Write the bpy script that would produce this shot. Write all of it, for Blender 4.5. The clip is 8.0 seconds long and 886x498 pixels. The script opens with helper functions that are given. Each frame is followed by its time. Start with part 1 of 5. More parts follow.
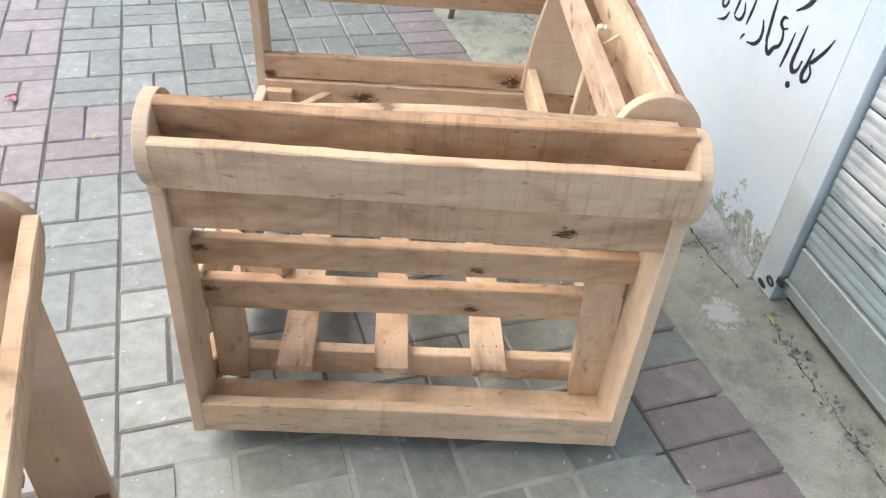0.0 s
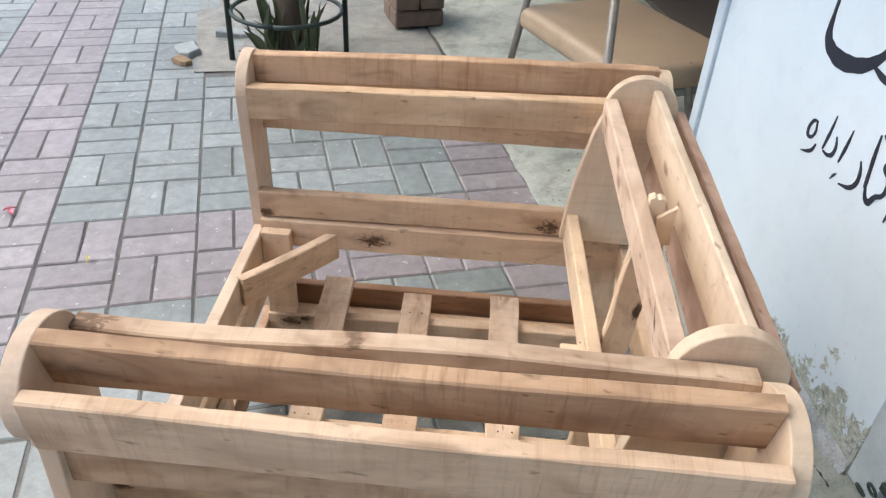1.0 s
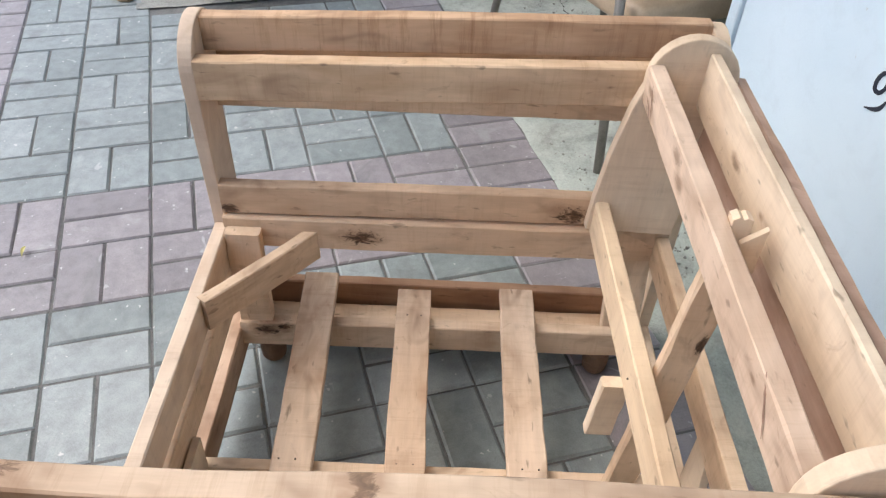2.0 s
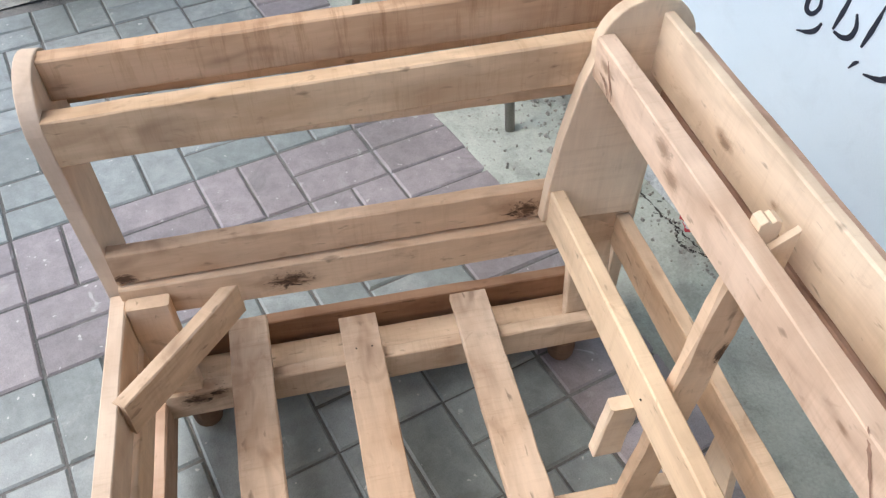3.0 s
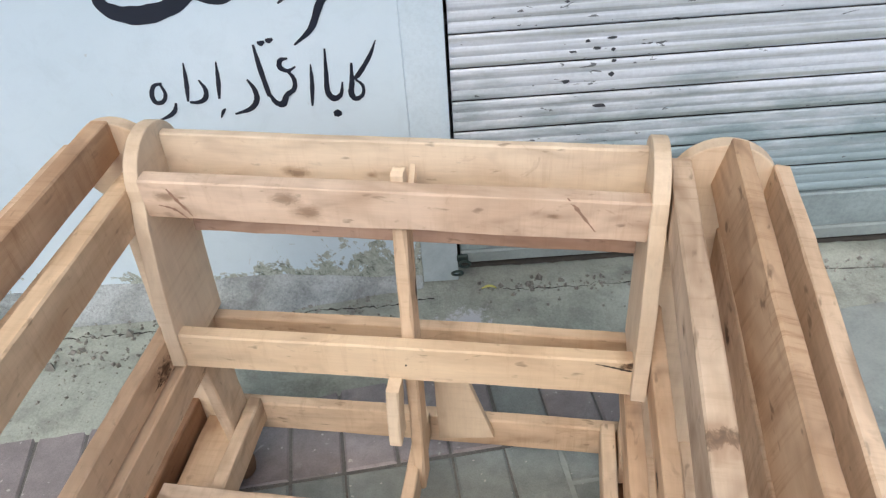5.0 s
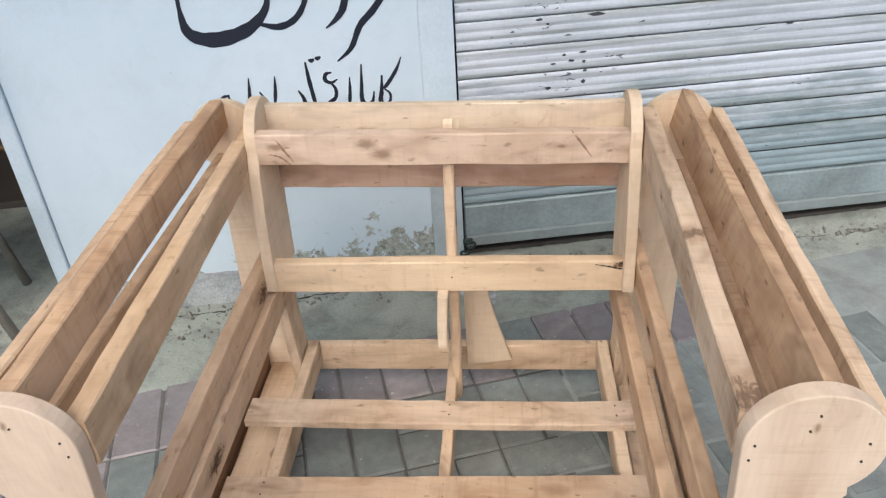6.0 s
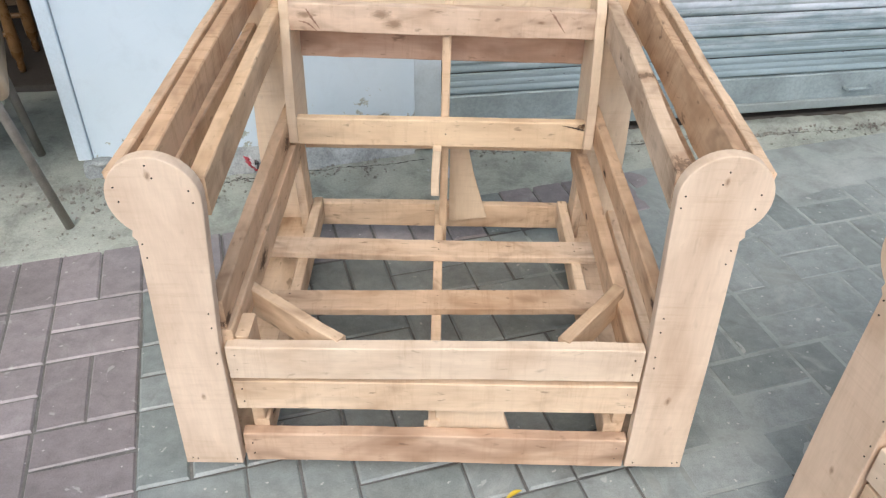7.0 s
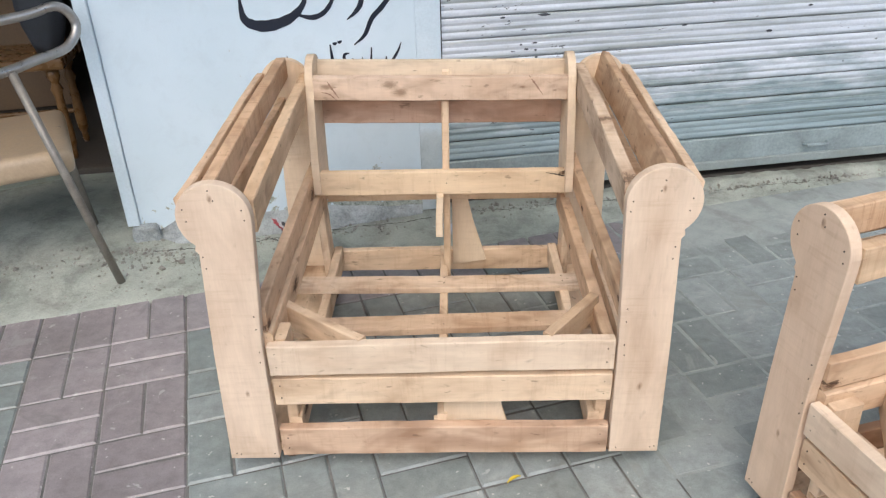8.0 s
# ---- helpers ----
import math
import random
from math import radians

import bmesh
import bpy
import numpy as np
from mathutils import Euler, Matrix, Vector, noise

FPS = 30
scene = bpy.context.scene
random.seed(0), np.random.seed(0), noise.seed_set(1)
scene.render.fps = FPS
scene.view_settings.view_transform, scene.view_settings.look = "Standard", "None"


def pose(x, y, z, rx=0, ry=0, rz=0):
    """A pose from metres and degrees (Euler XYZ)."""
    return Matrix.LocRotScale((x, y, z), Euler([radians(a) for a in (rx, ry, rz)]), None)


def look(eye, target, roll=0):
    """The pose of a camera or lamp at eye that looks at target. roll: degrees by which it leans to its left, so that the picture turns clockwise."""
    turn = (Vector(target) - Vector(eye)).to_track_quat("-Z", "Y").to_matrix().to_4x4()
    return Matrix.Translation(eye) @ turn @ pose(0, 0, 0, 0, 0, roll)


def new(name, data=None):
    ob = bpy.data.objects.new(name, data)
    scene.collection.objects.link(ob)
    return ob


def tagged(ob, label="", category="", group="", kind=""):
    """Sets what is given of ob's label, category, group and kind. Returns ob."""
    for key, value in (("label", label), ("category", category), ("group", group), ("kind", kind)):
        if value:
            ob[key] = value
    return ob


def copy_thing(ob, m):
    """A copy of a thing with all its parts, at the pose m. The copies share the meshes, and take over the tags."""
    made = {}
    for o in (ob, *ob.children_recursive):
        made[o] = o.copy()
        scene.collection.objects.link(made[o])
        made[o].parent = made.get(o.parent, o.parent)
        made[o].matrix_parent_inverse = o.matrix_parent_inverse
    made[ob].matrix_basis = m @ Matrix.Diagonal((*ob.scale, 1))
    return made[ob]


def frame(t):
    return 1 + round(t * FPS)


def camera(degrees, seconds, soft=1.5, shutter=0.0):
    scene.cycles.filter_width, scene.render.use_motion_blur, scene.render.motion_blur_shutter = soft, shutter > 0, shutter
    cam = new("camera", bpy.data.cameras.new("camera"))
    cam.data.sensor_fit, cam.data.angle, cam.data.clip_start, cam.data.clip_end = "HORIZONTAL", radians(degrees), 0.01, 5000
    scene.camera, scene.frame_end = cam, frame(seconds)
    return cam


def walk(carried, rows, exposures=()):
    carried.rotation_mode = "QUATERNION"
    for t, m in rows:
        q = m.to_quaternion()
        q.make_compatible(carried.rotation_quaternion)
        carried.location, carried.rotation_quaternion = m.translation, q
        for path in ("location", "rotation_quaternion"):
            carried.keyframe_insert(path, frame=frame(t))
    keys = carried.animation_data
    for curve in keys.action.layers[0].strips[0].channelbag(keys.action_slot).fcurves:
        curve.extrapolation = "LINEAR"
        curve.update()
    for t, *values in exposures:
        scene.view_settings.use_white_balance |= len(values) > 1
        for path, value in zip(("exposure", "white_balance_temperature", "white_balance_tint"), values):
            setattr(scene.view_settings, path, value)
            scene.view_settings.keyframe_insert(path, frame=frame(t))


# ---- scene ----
cam = camera(60.0, 8.0, soft=1.28)
PATH = [
    (0, (1.356, 0.365, 1.22), (-0.206, 0.472, -0.024), 5.3),
    (0.5, (1.2, 0.466, 1.25), (-0.42, 0.301, 0.088), 1.6),
    (1, (0.972, 0.445, 1.238), (-0.666, 0.387, 0.093), 3.3),
    (1.2, (0.883, 0.415, 1.248), (-0.737, 0.395, 0.076), 2.2),
    (1.5, (0.795, 0.391, 1.23), (-0.76, 0.39, -0.028), 2.8),
    (3, (0.45, 0.304, 1.176), (-0.908, 0.614, -0.26), 0.2),
    (3.5, (0.388, 0.222, 1.195), (-0.783, 1.013, -0.22), -2.0),
    (3.7, (0.384, 0.215, 1.19), (-0.79, 0.994, -0.229), -3.8),
    (4, (0.342, 0.182, 1.181), (-0.648, 1.188, -0.236), -2.7),
    (4.2, (0.302, 0.139, 1.178), (-0.503, 1.344, -0.201), -3.7),
    (4.5, (0.251, 0.069, 1.196), (-0.211, 1.466, -0.159), -3.7),
    (6, (0.115, -0.539, 1.221), (-0.053, 1.14, 0.147), -3.8),
    (6.5, (0.016, -0.759, 1.21), (-0.011, 0.815, -0.024), -1.8),
    (6.6, (0.02, -0.78, 1.208), (0.0, 0.776, -0.048), -0.7),
    (7, (0.01, -0.921, 1.222), (0.008, 0.692, 0.041), 0.8),
    (7.3, (0.026, -1.06, 1.23), (-0.011, 0.588, 0.097), 0.8),
    (7.5, (0.026, -1.148, 1.228), (-0.035, 0.519, 0.125), 0.3),
    (8, (0.036, -1.237, 1.244), (-0.002, 0.511, 0.273), -1.7),
]
walk(cam, [(t, look(eye, target, roll)) for t, eye, target, roll in PATH],
     exposures=((0, 1.28, 6850, 9), (0.5, 1.13, 6800, 9), (1.0, 1.05, 6550, 9), (1.5, 0.95, 6400, 9), (3.0, 1.04, 6250, 9),
                (3.5, 0.98, 6150, 8), (4.5, 0.76, 6300, 7), (6.0, 0.78, 6500, 8), (6.5, 0.79, 6500, 8), (7.0, 0.87, 6450, 8), (7.5, 0.87, 6450, 8), (8.0, 0.80, 6450, 8)))

# ---- world and light: bright open shade under a hazy sky ----
world = bpy.data.worlds.new("sky")
scene.world = world
world.use_nodes = True
wn = world.node_tree.nodes
sky = wn.new("ShaderNodeTexSky")
sky.sky_type, sky.sun_disc = "NISHITA", False
sky.sun_elevation, sky.sun_rotation = radians(52), radians(189)
sky.air_density, sky.dust_density, sky.ozone_density = 1.0, 3.0, 1.0
wn["Background"].inputs["Strength"].default_value = 0.155
world.node_tree.links.new(sky.outputs["Color"], wn["Background"].inputs["Color"])
sun = new("sun", bpy.data.lights.new("sun", "SUN"))
sun.data.energy, sun.data.angle, sun.data.color = 0.8, radians(70), (1.0, 0.985, 0.965)
sun.matrix_world = look((-0.5, -3.1, 4.05), (0, 0, 0))

# ---- node helpers ----
def material(name):
    m = bpy.data.materials.new(name)
    m.use_nodes = True
    nt = m.node_tree
    return m, nt, nt.nodes, nt.links, nt.nodes["Principled BSDF"]


def node(nt, kind, **values):
    n = nt.nodes.new("ShaderNode" + kind)
    for key, value in values.items():
        n.inputs[key.replace("_", " ")].default_value = value
    return n


def noise_of(nt, vec, scale, detail=4.0, rough=0.6, distort=0.0):
    n = node(nt, "TexNoise", Scale=scale, Detail=detail, Roughness=rough, Distortion=distort)
    nt.links.new(vec, n.inputs["Vector"])
    return n.outputs["Fac"]


def ramp(nt, fac, stops):
    n = nt.nodes.new("ShaderNodeValToRGB")
    el = n.color_ramp.elements
    while len(el) < len(stops):
        el.new(0.5)
    for e, (p, c) in zip(el, stops):
        e.position = p
        e.color = (*c, 1) if len(c) == 3 else c
    nt.links.new(fac, n.inputs["Fac"])
    return n.outputs["Color"]


def grey(v):
    return (v, v, v)


def mixed(nt, fac, a, b, mode="MIX"):
    n = nt.nodes.new("ShaderNodeMix")
    n.data_type, n.blend_type = "RGBA", mode
    for sock, val in ((n.inputs[0], fac), (n.inputs[6], a), (n.inputs[7], b)):
        if isinstance(val, (int, float)):
            sock.default_value = val
        elif isinstance(val, tuple):
            sock.default_value = (*val, 1)
        else:
            nt.links.new(val, sock)
    return n.outputs[2]


def calc(nt, op, a, b=0.0, c=0.0, clamp=False):
    n = nt.nodes.new("ShaderNodeMath")
    n.operation, n.use_clamp = op, clamp
    for sock, val in zip(n.inputs, (a, b, c)):
        if isinstance(val, (int, float)):
            sock.default_value = val
        else:
            nt.links.new(val, sock)
    return n.outputs[0]


def coords(nt, kind="Object", scale=(1, 1, 1), shift=None):
    tc = nt.nodes.new("ShaderNodeTexCoord")
    mp = nt.nodes.new("ShaderNodeMapping")
    mp.inputs["Scale"].default_value = scale
    nt.links.new(tc.outputs[kind], mp.inputs["Vector"])
    if shift is not None:
        nt.links.new(shift, mp.inputs["Location"])
    return mp.outputs["Vector"]


def bump(nt, bsdf, height, strength, distance):
    b = node(nt, "Bump", Strength=strength, Distance=distance)
    nt.links.new(height, b.inputs["Height"])
    nt.links.new(b.outputs["Normal"], bsdf.inputs["Normal"])


def random_of(nt):
    return nt.nodes.new("ShaderNodeObjectInfo").outputs["Random"]


# ---- materials ----
def wood(name="raw_wood", light=(0.76, 0.60, 0.445), dark=(0.54, 0.385, 0.265), knots=(), stain=0.35, sawn=0.12, marks=0.65, dark_knots=0.95, grainy=0.30, dirty=0.9):
    """Sawn softwood, grain along the piece's own X. knots: (x, y, radius) on its faces."""
    m, nt, nodes, links, bsdf = material(name)
    rnd = random_of(nt)
    comb = nt.nodes.new("ShaderNodeCombineXYZ")
    for k, f in enumerate((7.0, 13.0, 5.0)):
        links.new(calc(nt, "MULTIPLY", rnd, f), comb.inputs[k])
    shift = comb.outputs[0]
    grain = noise_of(nt, coords(nt, scale=(1.4, 9, 9), shift=shift), 2.0, 3, 0.5, 1.6)
    fine = noise_of(nt, coords(nt, scale=(5, 75, 75), shift=shift), 3.0, 4, 0.72)
    saw = noise_of(nt, coords(nt, scale=(42, 3, 3), shift=shift), 2.0, 5, 0.75)
    patch = noise_of(nt, coords(nt, scale=(5, 10, 10), shift=shift), 1.0, 3, 0.6)
    blotch = noise_of(nt, coords(nt, scale=(3, 7, 7), shift=shift), 1.3, 3, 0.5, 0.8)
    tone = ramp(nt, grain, [(0.26, tuple(0.45 * a + 0.55 * b for a, b in zip(light, dark))), (0.45, tuple(0.75 * a + 0.25 * b for a, b in zip(light, dark))), (0.60, light), (0.80, tuple(min(1, 1.07 * a) for a in light))])
    tone = mixed(nt, calc(nt, "MULTIPLY", fine, grainy), tone, ramp(nt, fine, [(0.35, (0.60 * light[0], 0.56 * light[1], 0.53 * light[2])), (0.58, light)]))
    cut = calc(nt, "MULTIPLY", ramp(nt, patch, [(0.38, grey(0.25)), (0.62, grey(1.0))]), 2.2 * sawn, clamp=True)
    tone = mixed(nt, cut, tone, ramp(nt, saw, [(0.36, (0.66, 0.56, 0.47)), (0.50, grey(1.0))]), "MULTIPLY")
    tone = mixed(nt, stain, tone, ramp(nt, blotch, [(0.33, (0.52, 0.42, 0.36)), (0.50, grey(1.0))]), "MULTIPLY")
    cloud = noise_of(nt, coords(nt, scale=(2.2, 4, 4), shift=shift), 2.4, 3, 0.55, 0.6)
    tone = mixed(nt, min(0.75, 0.22 + stain), tone, ramp(nt, cloud, [(0.30, (0.72, 0.60, 0.48)), (0.46, (0.97, 0.93, 0.87)), (0.64, (1.08, 1.06, 1.02))]), "MULTIPLY")
    smudge = noise_of(nt, coords(nt, scale=(4, 6, 6), shift=shift), 3.1, 5, 0.62, 2.6)
    tone = mixed(nt, calc(nt, "MULTIPLY", ramp(nt, smudge, [(0.61, grey(0.0)), (0.76, grey(0.75))]), marks), tone, (0.36, 0.22, 0.14))
    tint = ramp(nt, rnd, [(0.0, (0.96, 0.90, 0.83)), (0.25, (0.99, 0.99, 0.96)), (0.5, (0.90, 0.83, 0.75)), (0.75, (0.99, 0.97, 0.92)), (1.0, (0.87, 0.79, 0.70))])
    dirt = noise_of(nt, coords(nt, scale=(4.5, 10, 10), shift=shift), 2.2, 2, 0.5, 0.8)
    gen = nt.nodes.new("ShaderNodeSeparateXYZ")
    links.new(nt.nodes.new("ShaderNodeTexCoord").outputs["Generated"], gen.inputs[0])
    ends = calc(nt, "POWER", calc(nt, "MULTIPLY", calc(nt, "ABSOLUTE", calc(nt, "SUBTRACT", gen.outputs[0], 0.5)), 2.0), 9.0)
    rim = calc(nt, "POWER", calc(nt, "MULTIPLY", calc(nt, "ABSOLUTE", calc(nt, "SUBTRACT", gen.outputs[1], 0.5)), 2.0), 6.0)
    worn = calc(nt, "ADD", dirt, calc(nt, "ADD", calc(nt, "MULTIPLY", ends, 0.13), calc(nt, "MULTIPLY", rim, 0.055)))
    tone = mixed(nt, calc(nt, "MULTIPLY", ramp(nt, worn, [(0.54, grey(0.0)), (0.70, grey(0.40)), (0.84, grey(0.95))]), (0.35 + stain) * dirty), tone, (0.25, 0.15, 0.095))
    speck = noise_of(nt, coords(nt, scale=(11, 30, 30), shift=shift), 2.6, 2, 0.5, 0.3)
    tone = mixed(nt, calc(nt, "MULTIPLY", ramp(nt, speck, [(0.665, grey(0.0)), (0.76, grey(0.8))]), marks), tone, (0.13, 0.075, 0.045))
    tone = mixed(nt, 0.8, tone, tint, "MULTIPLY")
    tone = mixed(nt, 1.0, tone, (1.0, 0.995, 0.972), "MULTIPLY")
    sep = nt.nodes.new("ShaderNodeSeparateXYZ")
    links.new(coords(nt), sep.inputs[0])
    wob = noise_of(nt, coords(nt, scale=(0.6, 1.3, 1.3), shift=shift), 75, 4, 0.7, 1.2)
    soft = noise_of(nt, coords(nt, scale=(0.5, 1, 1), shift=shift), 28, 3, 0.6, 0.8)
    for x, y, r in knots:
        dx = calc(nt, "DIVIDE", calc(nt, "SUBTRACT", sep.outputs[0], x), 1.9 * r)
        dy = calc(nt, "DIVIDE", calc(nt, "SUBTRACT", sep.outputs[1], y), r)
        d = calc(nt, "SQRT", calc(nt, "ADD", calc(nt, "MULTIPLY", dx, dx), calc(nt, "MULTIPLY", dy, dy)))
        halo = calc(nt, "ADD", calc(nt, "MULTIPLY", d, 0.55), calc(nt, "MULTIPLY", calc(nt, "SUBTRACT", soft, 0.5), 2.2))
        tone = mixed(nt, ramp(nt, halo, [(0.35, grey(0.6)), (1.0, grey(0.0))]), tone, (0.34, 0.20, 0.115))
        d = calc(nt, "ADD", d, calc(nt, "MULTIPLY", calc(nt, "SUBTRACT", wob, 0.5), 3.4))
        mask = ramp(nt, d, [(0.35, grey(dark_knots)), (0.75, grey(0.6 * dark_knots)), (0.95, grey(0.0))])
        tone = mixed(nt, mask, tone, ramp(nt, wob, [(0.35, (0.030, 0.016, 0.010)), (0.66, (0.17, 0.085, 0.04))]))
    hs = node(nt, "HueSaturation", Saturation=0.95)
    links.new(tone, hs.inputs["Color"])
    links.new(hs.outputs[0], bsdf.inputs["Base Color"])
    bsdf.inputs["Roughness"].default_value = 0.75
    bsdf.inputs["Specular IOR Level"].default_value = 0.25
    h = calc(nt, "ADD", calc(nt, "MULTIPLY", fine, 0.6), calc(nt, "ADD", calc(nt, "MULTIPLY", saw, 0.7), grain))
    bump(nt, bsdf, h, 0.35, 0.0012)
    return m


def paver_mat(name, a, b, island=False):
    m, nt, nodes, links, bsdf = material(name)
    rnd = nt.nodes.new("ShaderNodeNewGeometry").outputs["Random Per Island"] if island else random_of(nt)
    geo = nt.nodes.new("ShaderNodeNewGeometry").outputs["Position"]
    big = noise_of(nt, geo, 2.3, 4, 0.6, 0.4)
    mid = noise_of(nt, geo, 26, 4, 0.65)
    fine = noise_of(nt, geo, 420, 3, 0.7)
    tone = mixed(nt, rnd, a, b)
    tone = mixed(nt, 0.8, tone, ramp(nt, mid, [(0.30, grey(0.72)), (0.55, grey(1.0)), (0.75, grey(1.20))]), "MULTIPLY")
    tone = mixed(nt, 0.6, tone, ramp(nt, big, [(0.32, (0.70, 0.70, 0.68)), (0.6, grey(1.08))]), "MULTIPLY")
    tone = mixed(nt, 0.5, tone, ramp(nt, fine, [(0.32, grey(0.62)), (0.5, grey(1.0)), (0.72, grey(1.25))]), "MULTIPLY")
    spots = noise_of(nt, geo, 55, 2, 0.5)
    tone = mixed(nt, ramp(nt, spots, [(0.70, grey(0.0)), (0.73, grey(0.7))]), tone, (0.62, 0.60, 0.57))
    drops = noise_of(nt, geo, 17, 3, 0.55, 0.6)
    tone = mixed(nt, ramp(nt, drops, [(0.70, grey(0.0)), (0.73, grey(0.45))]), tone, (0.58, 0.57, 0.55))
    smear = noise_of(nt, geo, 6.5, 6, 0.7, 1.0)
    tone = mixed(nt, ramp(nt, smear, [(0.58, grey(0.0)), (0.70, grey(0.55))]), tone, (0.13, 0.13, 0.12))
    tone = mixed(nt, ramp(nt, smear, [(0.28, grey(0.45)), (0.42, grey(0.0))]), tone, (0.46, 0.46, 0.44))
    links.new(tone, bsdf.inputs["Base Color"])
    bsdf.inputs["Roughness"].default_value = 0.48
    bsdf.inputs["Specular IOR Level"].default_value = 0.8
    bump(nt, bsdf, calc(nt, "ADD", fine, mid), 0.25, 0.0012)
    return m


def concrete_mat(name, a, b, dirt=(0.20, 0.185, 0.16), stains=0.6, splash=None, rough=1.0):
    m, nt, nodes, links, bsdf = material(name)
    geo = nt.nodes.new("ShaderNodeNewGeometry").outputs["Position"]
    big = noise_of(nt, geo, 1.7, 6, 0.62, 0.5)
    mid = noise_of(nt, geo, 9, 6, 0.68, 0.3)
    fine = noise_of(nt, geo, 160, 4, 0.72)
    tone = ramp(nt, big, [(0.33, a), (0.62, b)])
    tone = mixed(nt, stains, tone, ramp(nt, mid, [(0.34, grey(0.58)), (0.52, grey(1.0)), (0.72, grey(1.16))]), "MULTIPLY")
    tone = mixed(nt, 0.6 * rough, tone, ramp(nt, fine, [(0.33, grey(0.6)), (0.5, grey(1.0)), (0.7, grey(1.2))]), "MULTIPLY")
    soil = noise_of(nt, geo, 3.6, 7, 0.72, 0.9)
    tone = mixed(nt, ramp(nt, soil, [(0.52, grey(0.0)), (0.66, grey(0.5 * stains))]), tone, dirt)
    tone = mixed(nt, ramp(nt, soil, [(0.28, grey(0.5 * stains)), (0.42, grey(0.0))]), tone, tuple(min(1, 1.25 * c) for c in b))
    vor = nt.nodes.new("ShaderNodeTexVoronoi")
    vor.inputs["Scale"].default_value = 150
    links.new(geo, vor.inputs["Vector"])
    tone = mixed(nt, 0.35 * rough, tone, ramp(nt, vor.outputs["Distance"], [(0.05, grey(1.2)), (0.5, grey(0.8))]), "MULTIPLY")
    crumbs = noise_of(nt, geo, 34, 5, 0.7, 0.8)
    tone = mixed(nt, ramp(nt, crumbs, [(0.64, grey(0.0)), (0.70, grey(0.75 * rough))]), tone, dirt)
    if splash:
        sx, sy, sr = splash
        xyz = nt.nodes.new("ShaderNodeSeparateXYZ")
        links.new(geo, xyz.inputs[0])
        dx, dy = calc(nt, "SUBTRACT", xyz.outputs[0], sx), calc(nt, "MULTIPLY", calc(nt, "SUBTRACT", xyz.outputs[1], sy), 1.3)
        d = calc(nt, "DIVIDE", calc(nt, "SQRT", calc(nt, "ADD", calc(nt, "MULTIPLY", dx, dx), calc(nt, "MULTIPLY", dy, dy))), sr)
        d = calc(nt, "ADD", d, calc(nt, "MULTIPLY", calc(nt, "SUBTRACT", noise_of(nt, geo, 38, 6, 0.75, 0.5), 0.5), 4.8))
        tone = mixed(nt, ramp(nt, d, [(0.60, grey(0.85)), (1.05, grey(0.0))]), tone, (0.62, 0.64, 0.68))
    links.new(tone, bsdf.inputs["Base Color"])
    bsdf.inputs["Roughness"].default_value = 0.9
    bump(nt, bsdf, calc(nt, "ADD", calc(nt, "MULTIPLY", fine, 0.6), calc(nt, "ADD", calc(nt, "MULTIPLY", mid, 1.5), crumbs)), 0.7 * rough, 0.009)
    return m


def painted_plaster():
    """Whitewashed plaster, flaking off in patches along its foot."""
    m, nt, nodes, links, bsdf = material("whitewashed_plaster")
    geo = nt.nodes.new("ShaderNodeNewGeometry").outputs["Position"]
    big = noise_of(nt, geo, 1.6, 5, 0.6)
    mid = noise_of(nt, geo, 14, 6, 0.7, 0.6)
    fine = noise_of(nt, geo, 190, 3, 0.7)
    sep = nt.nodes.new("ShaderNodeSeparateXYZ")
    links.new(geo, sep.inputs[0])
    white = ramp(nt, big, [(0.3, (0.605, 0.715, 0.78)), (0.7, (0.685, 0.785, 0.85))])
    white = mixed(nt, 0.5, white, ramp(nt, mid, [(0.30, grey(0.90)), (0.5, grey(1.0))]), "MULTIPLY")
    marks = noise_of(nt, geo, 22, 3, 0.55, 1.2)
    white = mixed(nt, ramp(nt, marks, [(0.73, grey(0.0)), (0.76, grey(0.5))]), white, (0.50, 0.50, 0.48))
    grit = noise_of(nt, geo, 70, 5, 0.75, 0.5)
    bare = ramp(nt, grit, [(0.34, (0.10, 0.115, 0.095)), (0.46, (0.34, 0.37, 0.325)), (0.56, (0.42, 0.45, 0.40)), (0.7, (0.60, 0.64, 0.60))])
    edge = calc(nt, "ADD", calc(nt, "MULTIPLY", calc(nt, "SUBTRACT", mid, 0.5), 0.62), calc(nt, "MULTIPLY", calc(nt, "SUBTRACT", big, 0.5), 0.35))
    rise = ramp(nt, calc(nt, "ADD", sep.outputs[0], 0.6), [(0.06, grey(0.05)), (0.24, grey(0.11)), (0.42, grey(0.155)), (0.56, grey(0.165))])
    loss = calc(nt, "SUBTRACT", calc(nt, "ADD", calc(nt, "ADD", edge, calc(nt, "MULTIPLY", calc(nt, "SUBTRACT", grit, 0.5), 0.20)), rise), sep.outputs[2])
    mask = ramp(nt, calc(nt, "ADD", calc(nt, "MULTIPLY", loss, 9), 0.5, clamp=True), [(0.45, grey(0.0)), (0.55, grey(1.0))])
    links.new(mixed(nt, mask, white, bare), bsdf.inputs["Base Color"])
    bsdf.inputs["Roughness"].default_value = 0.9
    bsdf.inputs["Specular IOR Level"].default_value = 0.2
    h = calc(nt, "SUBTRACT", calc(nt, "MULTIPLY", calc(nt, "ADD", fine, mid), 0.25), mask)
    bump(nt, bsdf, h, 0.5, 0.004)
    return m


